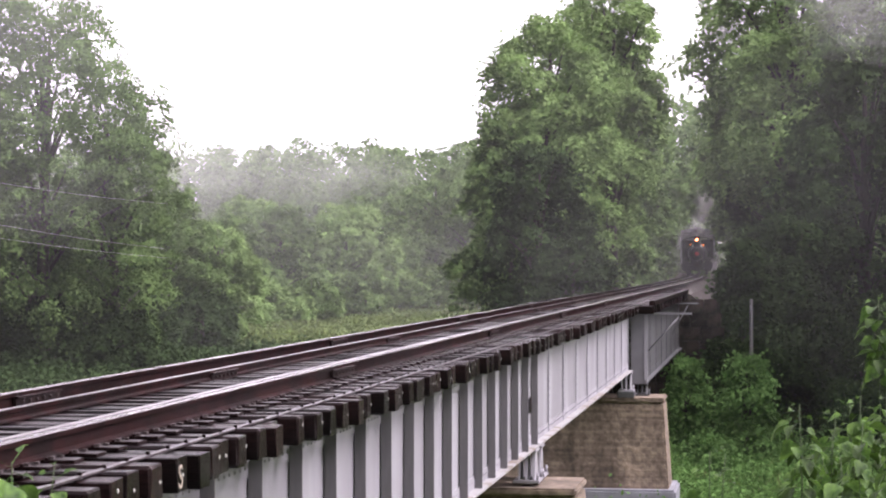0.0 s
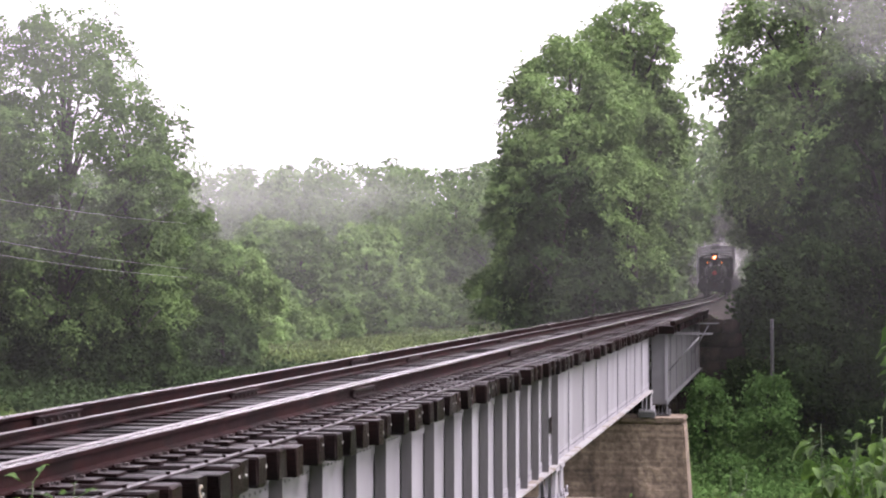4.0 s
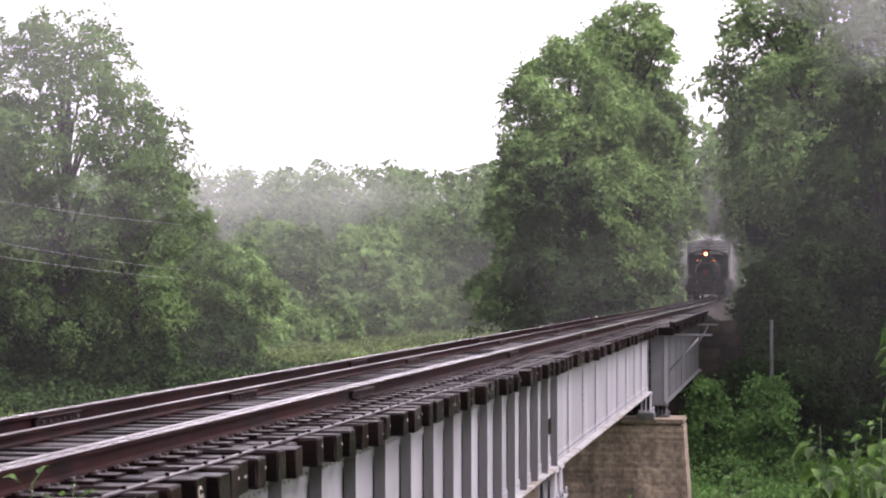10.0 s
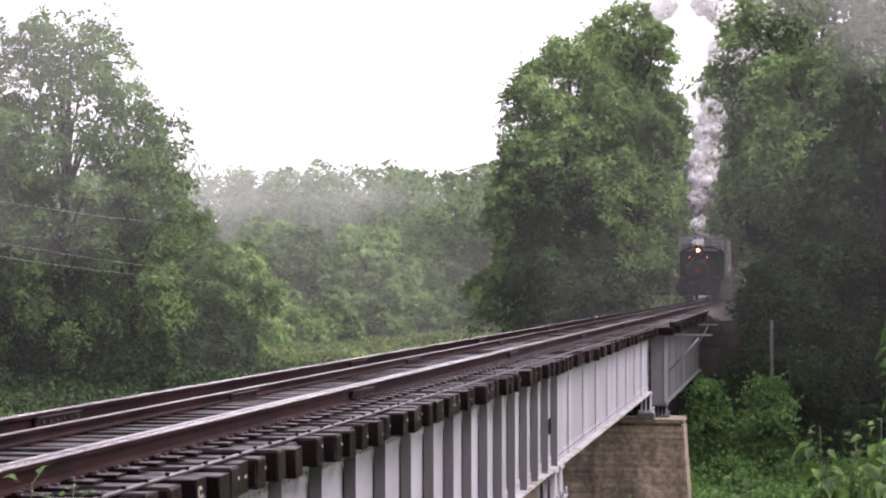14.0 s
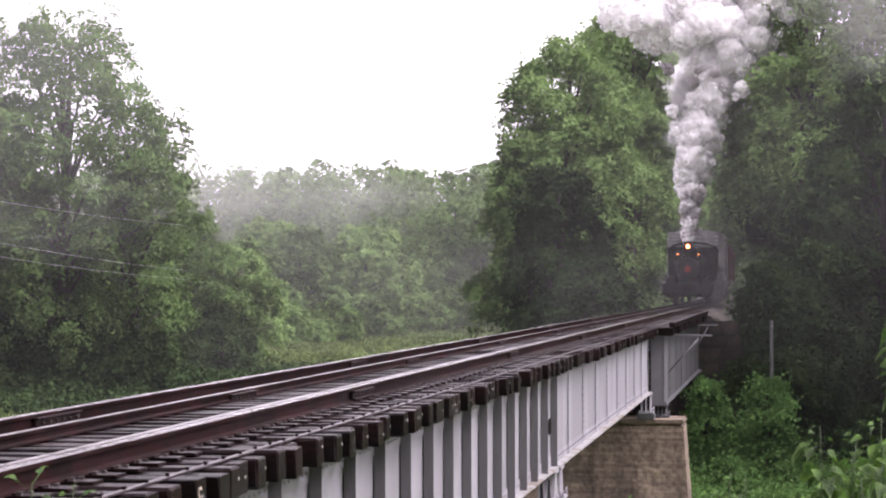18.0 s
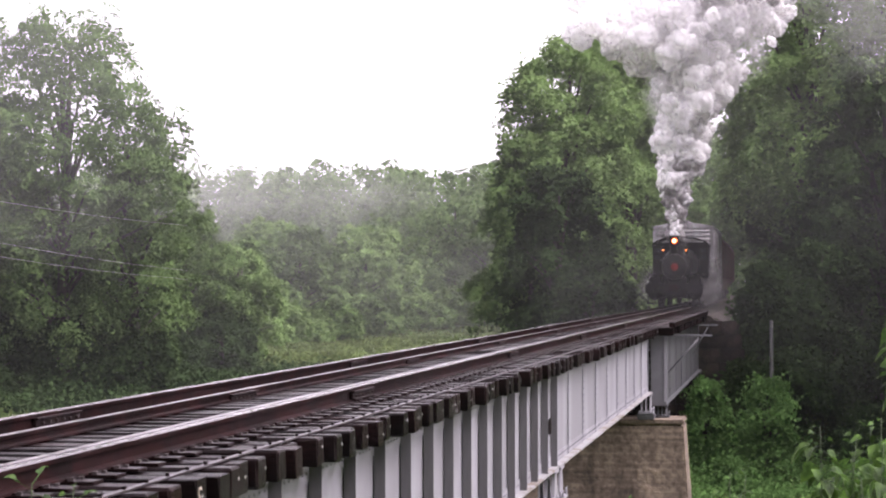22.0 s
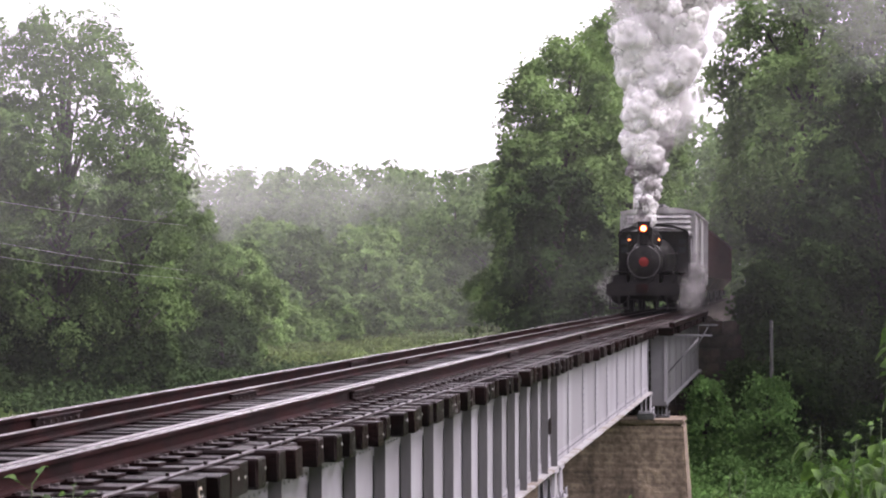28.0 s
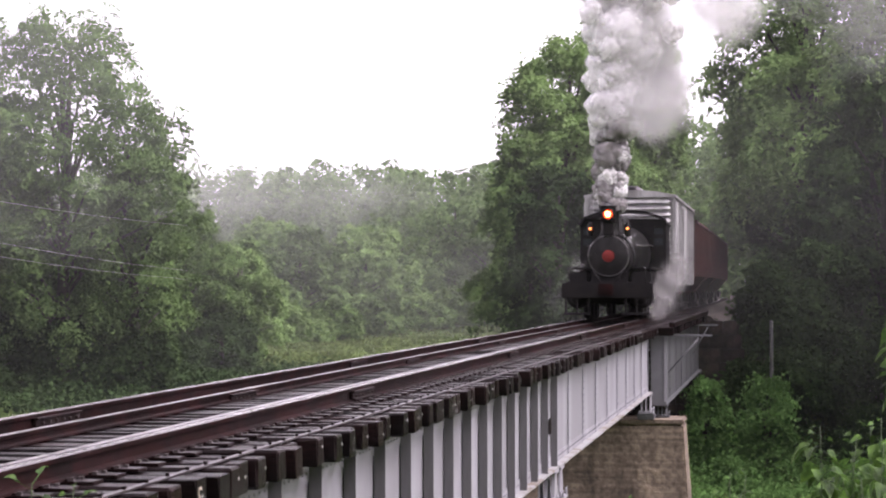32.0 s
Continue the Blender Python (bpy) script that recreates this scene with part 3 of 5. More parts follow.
# ties of several worn shapes, each with its own spot
rng = np.random.default_rng(11)
tie_mesh = []
for half in (1.45, 1.8):
    for v in range(4):
        bm = boxed((-half, half, -0.112, 0.112, -0.2, 0))
        bmesh.ops.bevel(bm, geom=bm.edges[:], offset=0.006 + 0.003 * v, segments=1, affect="EDGES")
        for q in bm.verts:
            q.co += Vector(rng.normal(size=3) * [0.004, 0.004, 0.003])
        m_ = bpy.data.meshes.new("tie")
        bm.to_mesh(m_)
        bm.free()
        m_.materials.append(TIE)
        tie_mesh.append(m_)
plate = bolt = tag_ob = None
tie_at = 3.426 - 0.392 * 80
while tie_at < 90:
    y = tie_at + rng.normal() * 0.009
    tie_at += 0.392
    wide_deck = SPANS[2] - 0.2 < y < 78
    tie = new("tie", tie_mesh[(4 if wide_deck else 0) + rng.integers(4)])
    tie.parent = track
    dx = rng.normal() * 0.036 * (abs(y - 11.27) > 0.15)
    tie.matrix_basis = pose(dx, y, -0.15 - abs(rng.normal()) * 0.004, rng.normal() * 1.2, rng.normal() * 0.15, rng.normal() * 0.8)
    if 3 < y < 56:
        for off in ((0.75, -0.75) if y < 36 else (0.75,)):
            w = pose(off, y, -0.149)
            if plate is None:
                bm = boxed((-0.2, 0.24, -0.088, 0.088, 0.001, 0.02), (0.07, 0.092, -0.085, 0.085, 0.02, 0.032), (-0.092, -0.07, -0.085, 0.085, 0.02, 0.032), round=0.004)
                plate = part("tie_plate", bm, PLATE, track, "", w)
                bm = bmesh.new()
                for a, c in ((0.105, -0.05), (0.125, 0.045), (-0.105, 0.03)):
                    box(bm, a - 0.014, a + 0.012, c - 0.011, c + 0.011, 0.02, 0.036)
                spikes = part("spikes", bm, SPIKE, plate)
            else:
                same("spikes", spikes, same("tie_plate", plate, track, w), Matrix())
        if bolt is None:
            bm = boxed((-0.011, 0.011, -0.011, 0.011, 0.012, 0.03), round=0.002)
            bolt = part("strap_bolt", bm, PLATE, track, "", pose(1.26, y, -0.149))
        else:
            same("strap_bolt", bolt, track, pose(1.26, y, -0.149))
        if rng.random() < 0.7:
            w = pose(1.452 + dx + 0.012, y + rng.normal() * 0.02, -0.235 + rng.normal() * 0.015, rng.normal() * 8)
            if tag_ob is None:
                tag_ob = part("end_tag", boxed((0, 0.005, -0.009, 0.009, -0.009, 0.009)), WHITE, track, "small white tag", w)
            else:
                same("end_tag", tag_ob, track, w, "small white tag")
part("strap", boxed((1.24, 1.28, 2.0, 62, -0.149, -0.137)), STRAP, track, "wet steel strap along the tie ends")
part("fascia", boxed((1.72, 1.86, SPANS[2] - 0.1, 77.6, -0.14, -0.02), round=0.01), TIE, track, "dark timber kerb along the deck edge")
bed = thing("ballast_bed", "brown ballast bed beyond the bridge", "ballast", kind="structure")
part("stones", sweep(bmesh.new(), [(-2.6, -0.75), (2.6, -0.75), (1.9, -0.2), (-1.9, -0.2)], [(x, y, 0) for x, y, _ in PATH if y > 77]), BALLAST, bed)
part("stones", sweep(bmesh.new(), [(-2.6, -0.78), (2.6, -0.78), (1.9, -0.2), (-1.9, -0.2)], [(0, -30, 0), (0, 4.5, 0)]), BALLAST, bed)
txt = bpy.data.curves.new("painted_mark", "FONT")
txt.body, txt.size, txt.extrude = "S", 0.19, 0.002
txt.materials.append(mat("tan paint mark", (0.36, 0.31, 0.25), 0.7, 0, 0.3, 30))
mark = new("painted_mark", txt)
mark.parent = track
mark.matrix_basis = pose(1.462, 11.185, -0.32, 90, 0, 90)
tagged(mark, "white painted letter on a tie end")

# ---- the train
RUN = [(0, 165), (1, 161.6), (2, 158.2), (3, 154.4), (4.5, 149), (6, 143.3), (7, 139.4), (8, 135.5), (9, 131.4), (10, 127.5), (11, 124),
       (12, 120.8), (13, 117.8), (14, 114.3), (15.2, 110.3), (16.5, 105.8), (17, 104.3), (18, 101.5), (19, 98.9), (20, 95.9), (21, 92.5),
       (22, 89.1), (23, 86.1), (24, 83.2), (25, 79.9), (26.2, 76.0), (27.4, 71.8), (28, 69.6), (29, 66.3), (30, 62.9), (31, 59.3), (32, 55.5)]


def along(t):
    return float(np.interp(t, [r[0] for r in RUN], [r[1] for r in RUN]))


def rolling(offset):
    """Rows for a vehicle that stands offset metres behind the headlight."""
    out = []
    for t, y in RUN:
        y += offset
        out.append((t, pose(track_x(y), y, 0, 0, 0, math.degrees(math.atan(0.00032 * max(0, y - 100))))))
    return out


def drum(r, y0, y1, z, seg=40, bm=None, x=0.0, rim=0.03):
    """A lying cylinder along y with rounded rims."""
    bm = bm or bmesh.new()
    return tube(bm, [(x, y0, z), (x, y0 + 0.001, z), (x, y0 + rim, z), (x, y1 - rim, z), (x, y1, z)], [r * 0.2, r - rim, r, r, r - rim], seg)


def upright(profile, x, y, seg=24, bm=None):
    bm = bm or bmesh.new()
    return tube(bm, [(x, y, z) for r, z in profile], [r for r, z in profile], seg)


loco = thing("steam_locomotive", "small sooty black steam locomotive with glowing headlight", "locomotive", pose(0, 165, 0))
bm = bmesh.new()
tube(bm, [(0, 1.36, 1.76), (0, 1.4, 1.76), (0, 3.2, 1.79), (0, 4.2, 1.84), (0, 5.19, 1.86)], [0.6, 0.64, 0.68, 0.8, 0.82], 48)
boiler = part("boiler", bm, BOILER, loco)
for y, r, z in ((1.45, 0.655, 1.762), (2.3, 0.675, 1.777), (3.15, 0.692, 1.79), (4.25, 0.813, 1.842)):
    part("boiler_band", tube(bmesh.new(), [(0, y - 0.035, z), (0, y + 0.035, z)], [r, r], 48, False), RIM, boiler, "thin dull metal band")
part("smokebox", drum(0.585, 0.16, 1.4, 1.74), BLACK, loco)
door = part("smokebox_door", drum(0.53, 0.06, 0.18, 1.74), GRAPHITE, loco, "round graphite-grey smokebox door")
bm = bmesh.new()
bmesh.ops.create_cone(bm, cap_ends=False, segments=48, radius1=0.56, radius2=0.545, depth=0.05)
bmesh.ops.rotate(bm, verts=bm.verts[:], matrix=Matrix.Rotation(radians(90), 3, "X"))
bmesh.ops.translate(bm, verts=bm.verts[:], vec=(0, 0.1, 1.74))
bmesh.ops.solidify(bm, geom=bm.faces[:], thickness=0.02)
part("door_ring", bm, RIM, door, "worn bright rim of the door")
part("number_plate", drum(0.165, 0.015, 0.07, 1.74, 28), RED, door, "round red plate")
dog = part("door_dog", drum(0.022, 0.03, 0.12, 0, 8, None, 0, 0.005), BLACK, door, "", pose(0.505, 0, 1.74))
for i in range(1, 14):
    a = 2 * math.pi * i / 14
    same("door_dog", dog, door, pose(0.505 * math.cos(a), 0, 1.74 + 0.505 * math.sin(a)))
part("chimney", upright([(0.36, 2.2), (0.27, 2.36), (0.24, 2.5), (0.25, 3.02), (0.3, 3.05), (0.3, 3.16), (0.24, 3.18), (0.2, 3.1)], 0, 0.62), BLACK, loco)
head = part("headlight", boxed((-0.2, 0.2, -0.02, 0.3, 2.64, 3.05), (-0.24, 0.24, -0.03, 0.32, 3.05, 3.09), round=0.02), BLACK, loco, "box headlight on a bracket")
part("lens", drum(0.125, -0.075, -0.022, 2.86, 28), LAMP, head, "glowing warm headlight lens")
part("bulb", drum(0.08, -0.082, -0.0755, 2.86, 20, None, 0, 0.002), BULB, head, "white hot centre of the headlight")
part("lens_rim", drum(0.19, -0.05, -0.021, 2.86, 28), BLACK, head)
part("bracket", boxed((-0.14, 0.14, 0.02, 0.28, 2.3, 2.638), round=0.02), BLACK, loco)
for x in (-0.5, 0.5):
    lamp = part("marker_lamp", upright([(0.05, 2.28), (0.07, 2.32), (0.085, 2.38), (0.085, 2.56), (0.05, 2.62), (0.02, 2.66)], x, 0.3, 14), BLACK, loco)
    part("marker_lens", drum(0.036, 0.2, 0.225, 2.48, 16, None, x, 0.008), MARK, lamp, "orange lit marker lens")
    bm = bmesh.new()
    tube(bm, [(x, 0.3, 2.3), (x * 0.8, 0.35, 2.15)], [0.02, 0.02], 8)
    part("marker_stay", bm, BLACK, lamp)
part("sand_dome", upright([(0.36, 2.3), (0.3, 2.42), (0.29, 2.66), (0.2, 2.8), (0.05, 2.84)], 0, 2.0), BLACK, loco)
part("steam_dome", upright([(0.4, 2.3), (0.34, 2.45), (0.33, 2.74), (0.24, 2.9), (0.05, 2.95)], 0, 3.5), BLACK, loco)
bell = part("bell", upright([(0.15, 2.5), (0.13, 2.56), (0.09, 2.72), (0.03, 2.76)], 0, 2.75, 16), STEEL, loco)
part("bell_yoke", boxed((-0.2, -0.17, 2.72, 2.78, 2.36, 2.8), (0.17, 0.2, 2.72, 2.78, 2.36, 2.8), (-0.2, 0.2, 2.72, 2.78, 2.8, 2.83)), BLACK, bell)
bm = bmesh.new()
prof = [(-1.3, 2.74), (-1.14, 2.96), (-0.68, 3.12), (0, 3.18), (0.68, 3.12), (1.14, 2.96), (1.3, 2.74)]
sweep(bm, prof + [(x * 0.97, z - 0.05) for x, z in prof[::-1]], [(0, 5.0, 0), (0, 7.2, 0)])
part("cab_roof", bm, BLACK, loco)
cab = part("cab", boxed((-1.26, 1.26, 5.2, 5.24, 1.3, 2.9), (-1.26, -1.22, 5.24, 7.0, 1.3, 2.8), (1.22, 1.26, 5.24, 7.0, 1.3, 2.8), (-1.22, 1.22, 6.96, 7.0, 1.3, 2.4)), BLACK, loco)
for x in (-1.04, 1.04):
    for z0, z1 in ((2.12, 2.32), (2.44, 2.62)):
        part("cab_window", boxed((x - 0.13, x + 0.13, 5.185, 5.198, z0, z1)), GLASS, cab, "small pale cab window")
for side in (-1, 1):
    part("running_board", boxed(tuple(sorted((side * 0.55, side * 1.14))) + (0.5, 5.2, 1.4, 1.44), round=0.008), BLACK, loco)
    part("board_edge", boxed(tuple(sorted((side * 1.141, side * 1.15))) + (0.5, 5.2, 1.4, 1.44)), GRAPHITE, loco)
    cyl = part("cylinder", drum(0.3, 0.35, 1.25, 0.62, 24, None, side * 0.86), BLACK, loco)
    part("cylinder_head", drum(0.2, 0.3, 0.36, 0.62, 20, None, side * 0.86), BLACK, cyl)
    part("valve_chest", boxed((side * 0.86 - 0.26, side * 0.86 + 0.26, 0.4, 1.2, 0.92, 1.3), round=0.03), BLACK, loco)
    bm = bmesh.new()
    tube(bm, [(side * 0.68, 1.4, 2.04), (side * 0.74, 3.0, 2.06), (side * 0.86, 4.2, 2.1), (side * 0.88, 5.1, 2.1)], [0.018] * 4, 8)
    part("handrail", bm, RIM, loco)
    part("air_tank", drum(0.2, 2.0, 4.2, 1.18, 18, None, side * 0.86), BLACK, loco)
    part("side_rod", boxed((side * 0.93 - 0.02, side * 0.93 + 0.02, 1.9, 4.7, 0.33, 0.42)), STEEL, loco)
part("frame", boxed((-0.5, 0.5, 0.2, 7.0, 0.45, 1.1), (-0.3, 0.3, 0.2, 1.0, 1.1, 1.3)), BLACK, loco)
part("saddle", boxed((-0.5, 0.5, 0.35, 1.25, 0.9, 1.35), round=0.05), BLACK, loco)
beam = part("pilot_beam", boxed((-1.22, 1.22, -0.42, -0.2, 0.6, 1.0), round=0.02), BLACK, loco)
for x in (-0.8, 0.8):
    part("footboard", boxed((x - 0.36, x + 0.36, -0.55, -0.2, 0.16, 0.21), (x - 0.02, x + 0.02, -0.4, -0.36, 0.2, 0.62), (x - 0.32, x - 0.28, -0.4, -0.36, 0.2, 0.62), (x + 0.28, x + 0.32, -0.4, -0.36, 0.2, 0.62)), BLACK, beam)
part("coupler", boxed((-0.12, 0.12, -0.8, -0.42, 0.72, 0.92), (-0.2, 0.2, -0.86, -0.7, 0.68, 0.98), round=0.03), RUST, beam)
for x in (-1.02, 1.02):
    part("front_handrail", tube(bmesh.new(), [(x, -0.3, 0.98), (x, -0.3, 1.4), (x * 0.9, 0.3, 1.45)], [0.014] * 3, 8), BLACK, beam)
part("deck_plate", boxed((-1.12, 1.12, -0.2, 0.5, 1.0, 1.04)), BLACK, loco)
for x in (-1, 1):
    part("smokebox_stay", tube(bmesh.new(), [(0.2 * x, -0.1, 1.04), (0.5 * x, 0.2, 1.5)], [0.02, 0.02], 6), BLACK, loco)
wheelsets = []


def wheelset(parent, y, r, spokes):
    bm = bmesh.new()
    tube(bm, [(-0.7, 0, 0), (0.7, 0, 0)], [0.08, 0.08], 10)
    for x in (-0.75, 0.75):
        tube(bm, [(x - 0.06, 0, 0), (x - 0.06, 0, 0), (x + 0.06, 0, 0), (x + 0.06, 0, 0)], [r * 0.86, r, r, r * 0.86], 28, False)
        tube(bm, [(x - 0.05, 0, 0), (x + 0.05, 0, 0)], [r * 0.3, r * 0.3], 14)
        for k in range(spokes):
            a = 2 * math.pi * k / spokes
            tube(bm, [(x, r * 0.25 * math.cos(a), r * 0.25 * math.sin(a)), (x, r * 0.9 * math.cos(a), r * 0.9 * math.sin(a))], [0.05, 0.035], 6)
    o = part("wheelset", bm, BLACK, parent, where=pose(0, y, r + 0.003))
    wheelsets.append((o, y, r))


for y in (2.0, 3.3, 4.6):
    wheelset(loco, y, 0.5, 10)
boxcar = thing("boxcar", "weathered silver boxcar with ribbed end and red oxide stains", "railway car", pose(0, 177, 0))
part("body", boxed((-1.34, 1.34, 0.03, 13.4, 0.95, 3.66)), SILVER, boxcar)
bm = bmesh.new()
sweep(bm, [(-1.4, 3.65), (-1.4, 3.72), (-0.75, 3.84), (0, 3.88), (0.75, 3.84), (1.4, 3.72), (1.4, 3.65)], [(0, -0.06, 0), (0, 13.48, 0)])
part("roof", bm, SILVER, boxcar)
part("roof_walk", boxed((-0.24, 0.24, -0.1, 13.5, 3.95, 3.99), (-0.2, -0.16, 0, 13.4, 3.83, 3.95), (0.16, 0.2, 0, 13.4, 3.83, 3.95)), SILVER, boxcar, "raised walkway along the roof")
rib_end = None
for i in range(13):
    z = 1.1 + i * 0.195
    bm = None
    if rib_end is None:
        bm = bmesh.new()
        sec = [(0, 0), (-0.12, 0.025), (-0.12, 0.055), (0, 0.15)]
        rows = [[bm.verts.new((x, yy * k_, zz if k_ else 0.07)) for yy, zz in sec] for x, k_ in ((-1.27, 0), (-1.16, 1), (1.16, 1), (1.27, 0))]
        for a, b in zip(rows, rows[1:]):
            for k in range(3):
                bm.faces.new((a[k], a[k + 1], b[k + 1], b[k]))
        rib_end = part("end_rib", bm, SILVER, boxcar, "", pose(0, 0.028, z))
    else:
        same("end_rib", rib_end, boxcar, pose(0, 0.028, z))
part("corner_post", boxed((-1.39, -1.28, 0.0, 0.1, 0.9, 3.66), round=0.01), SILVER, boxcar)
part("corner_post", boxed((1.28, 1.39, 0.0, 0.1, 0.9, 3.66), round=0.01), SILVER, boxcar)
post = None
for side in (1, -1):
    for i in range(12):
        y = 0.7 + i * 1.12
        if 5.0 < y < 7.6:
            continue
        w = pose(side * 1.34, y, 0)
        if post is None:
            post = part("side_post", boxed((-0.03, 0.045, -0.05, 0.05, 0.98, 3.62), round=0.01), SILVER, boxcar, "", w)
        else:
            same("side_post", post, boxcar, w)
    part("sliding_door", boxed((side * 1.37 - 0.03, side * 1.37 + 0.03, 5.2, 7.4, 1.1, 3.5), round=0.015), SILVER, boxcar)
    part("sill", boxed((side * 1.24 - 0.05, side * 1.24 + 0.05, 0.05, 13.35, 0.75, 0.949)), BLACK, boxcar)
    bm = bmesh.new()
    for x in (0.15, 0.6):
        tube(bm, [(side * 1.42, x, 0.9), (side * 1.42, x, 3.5)], [0.015, 0.015], 6)
    for i in range(8):
        tube(bm, [(side * 1.42, 0.15, 1.05 + i * 0.32), (side * 1.42, 0.6, 1.05 + i * 0.32)], [0.013, 0.013], 6)
    part("ladder", bm, SILVER, boxcar)
part("end_ladder", boxed(*[(-1.12, -0.76, -0.13, -0.1, 1.2 + i * 0.36, 1.23 + i * 0.36) for i in range(7)], (-1.14, -1.11, -0.13, -0.05, 1.1, 3.6), (-0.77, -0.74, -0.13, -0.05, 1.1, 3.6)), SILVER, boxcar)
for y0 in (1.0, 10.1):
    part("truck", boxed((-1.0, -0.88, y0, y0 + 2.2, 0.3, 0.62), (0.88, 1.0, y0, y0 + 2.2, 0.3, 0.62), (-0.9, 0.9, y0 + 0.9, y0 + 1.3, 0.4, 0.8), round=0.03), BLACK, boxcar)
    wheelset(boxcar, y0 + 0.3, 0.42, 0)
    wheelset(boxcar, y0 + 1.9, 0.42, 0)

hopper = thing("hopper_car", "dusty oxide-red hopper car coupled behind the boxcar", "railway car", pose(0, 190, 0), group="red hopper cars of the train")
bm = bmesh.new()
sweep(bm, [(-1.36, 1.3), (-0.7, 0.5), (0.7, 0.5), (1.36, 1.3), (1.36, 3.3), (1.28, 3.3), (1.28, 1.35), (-1.28, 1.35), (-1.28, 3.3), (-1.36, 3.3)], [(0, 0.2, 0), (0, 10.6, 0)])
part("body", bm, FREIGHT, hopper)
part("end_wall", boxed((-1.35, 1.35, 0.12, 0.199, 1.2, 3.3)), FREIGHT, hopper)
part("end_wall", boxed((-1.35, 1.35, 10.601, 10.68, 1.2, 3.3)), FREIGHT, hopper)
part("load", boxed((-1.27, 1.27, 0.25, 10.5, 2.6, 3.1), round=0.2), mat("dark gravel load", (0.08, 0.065, 0.055), 0.9), hopper)
post = None
for side in (1, -1):
    for i in range(9):
        w = pose(side * 1.36, 0.5 + i * 1.2, 0)
        if post is None:
            post = part("side_stake", boxed((-0.02, 0.07, -0.06, 0.06, 1.3, 3.3), round=0.01), FREIGHT, hopper, "", w)
        else:
            same("side_stake", post, hopper, w)
    part("top_rail", boxed((side * 1.38 - 0.06, side * 1.38 + 0.06, 0.1, 10.7, 3.301, 3.4), round=0.015), FREIGHT, hopper)
for y0 in (0.6, 8.0):
    part("truck", boxed((-1.0, -0.88, y0, y0 + 2.2, 0.3, 0.62), (0.88, 1.0, y0, y0 + 2.2, 0.3, 0.62), (-0.9, 0.9, y0 + 0.9, y0 + 1.3, 0.35, 0.8), round=0.03), BLACK, hopper)
    part("axles", drum(0.42, -0.06, 0.06, 0, 20), BLACK, hopper).matrix_basis = pose(0.75, y0 + 0.4, 0.423, 0, 0, 90)
    part("axles", drum(0.42, -0.06, 0.06, 0, 20), BLACK, hopper).matrix_basis = pose(0.75, y0 + 1.8, 0.423, 0, 0, 90)
CARS = [(loco, 0), (boxcar, 7.9), (hopper, 22.3)]
for off in (33.8, 45.3, 56.8):
    CARS.append((copy_thing(hopper, pose(0, 165 + off, 0)), off))

# ---- steam and smoke: rigid billows
def nested(sizes, seed, detail=4, rough=0.3, fine=1.0):
    """Lumpy hollow balls inside one another, as one mesh."""
    bm = bmesh.new()
    for i, k in enumerate(sizes):
        made = bmesh.ops.create_icosphere(bm, subdivisions=detail, radius=1)["verts"]
        shift = Vector((seed * 7.3 + i * 0.07, seed * 3.1, seed * 1.7 - i * 0.05))
        for v in made:
            d = v.co.normalized()
            v.co = d * k * (1 + rough * (noise.noise(d * 1.6 * fine + shift) + 0.5 * noise.noise(d * 3.7 * fine + shift) + 0.25 * noise.noise(d * 8 * fine + shift)))
    for f in bm.faces:
        f.smooth = True
    me_ = bpy.data.meshes.new("veil")
    bm.to_mesh(me_)
    bm.free()
    return me_


def billow(seed, sizes=((1.07, 3), (1.0, 4))):
    """A cauliflower ball of steam, about one metre in radius: round lumps upon lumps, with a thin rim round a thick heart."""
    bm = bmesh.new()
    shift = Vector((seed * 7.3, seed * 3.1, seed * 1.7))

    def lump(p):
        return max(0.0, 1 - (noise.voronoi(p)[0][0] / 0.75) ** 2)

    for i, (size, detail) in enumerate(sizes):
        old = len(bm.faces)
        for v in bmesh.ops.create_icosphere(bm, subdivisions=detail, radius=1)["verts"]:
            d = v.co.normalized()
            v.co = d * size * (0.5 + 0.28 * lump(d * 1.25 + shift) + 0.16 * lump(d * 2.6 + shift) + 0.05 * lump(d * 4.6 + shift) + 0.1 * noise.noise(d * 1.3 + shift))
        bm.faces.ensure_lookup_table()
        for f in bm.faces[old:]:
            f.smooth, f.material_index = True, i
    me_ = bpy.data.meshes.new("billow")
    bm.to_mesh(me_)
    bm.free()
    return me_


def shells(materials, n, first):
    out = []
    for i in range(n):
        m_ = billow(first + i)
        for m in materials:
            m_.materials.append(m)
        out.append(m_)
    return out


def droplets(material, first, n=3):
    """Loose clouds, thick in the middle and thinning to nothing."""
    out = []
    for i in range(n):
        m_ = nested((1.15, 1.03, 0.91, 0.79, 0.66, 0.52, 0.36), first + i, 3, 0.55, 1.1)
        m_.materials.append(material)
        out.append(m_)
    return out


WHITE_B, GREY_B = shells(STEAM, 6, 1), shells(STEAM_GREY, 4, 11)
SOFT_B, THIN_B, LOW_B = droplets(STEAM_SOFT, 31), droplets(STEAM_THIN, 41), droplets(STEAM_LOW, 51)
plume = thing("steam_plume", "thick white steam plume billowing from the smokestack", "steam", pose(0, 165, 0))
haze = thing("cylinder_steam", "thin grey steam drifting beside the locomotive wheels", "steam", pose(0, 165, 0))
PUFFS = []


def puff(meshes, rng, radius, parent, name="billow"):
    o = new(name, meshes[rng.integers(len(meshes))])
    o.parent = parent
    o.scale = (radius * rng.uniform(0.8, 1.1), radius * rng.uniform(0.8, 1.2), radius * rng.uniform(0.8, 1.1))
    return o


def column(h):
    return 0.42 + 0.14 * h + 0.035 * h * h


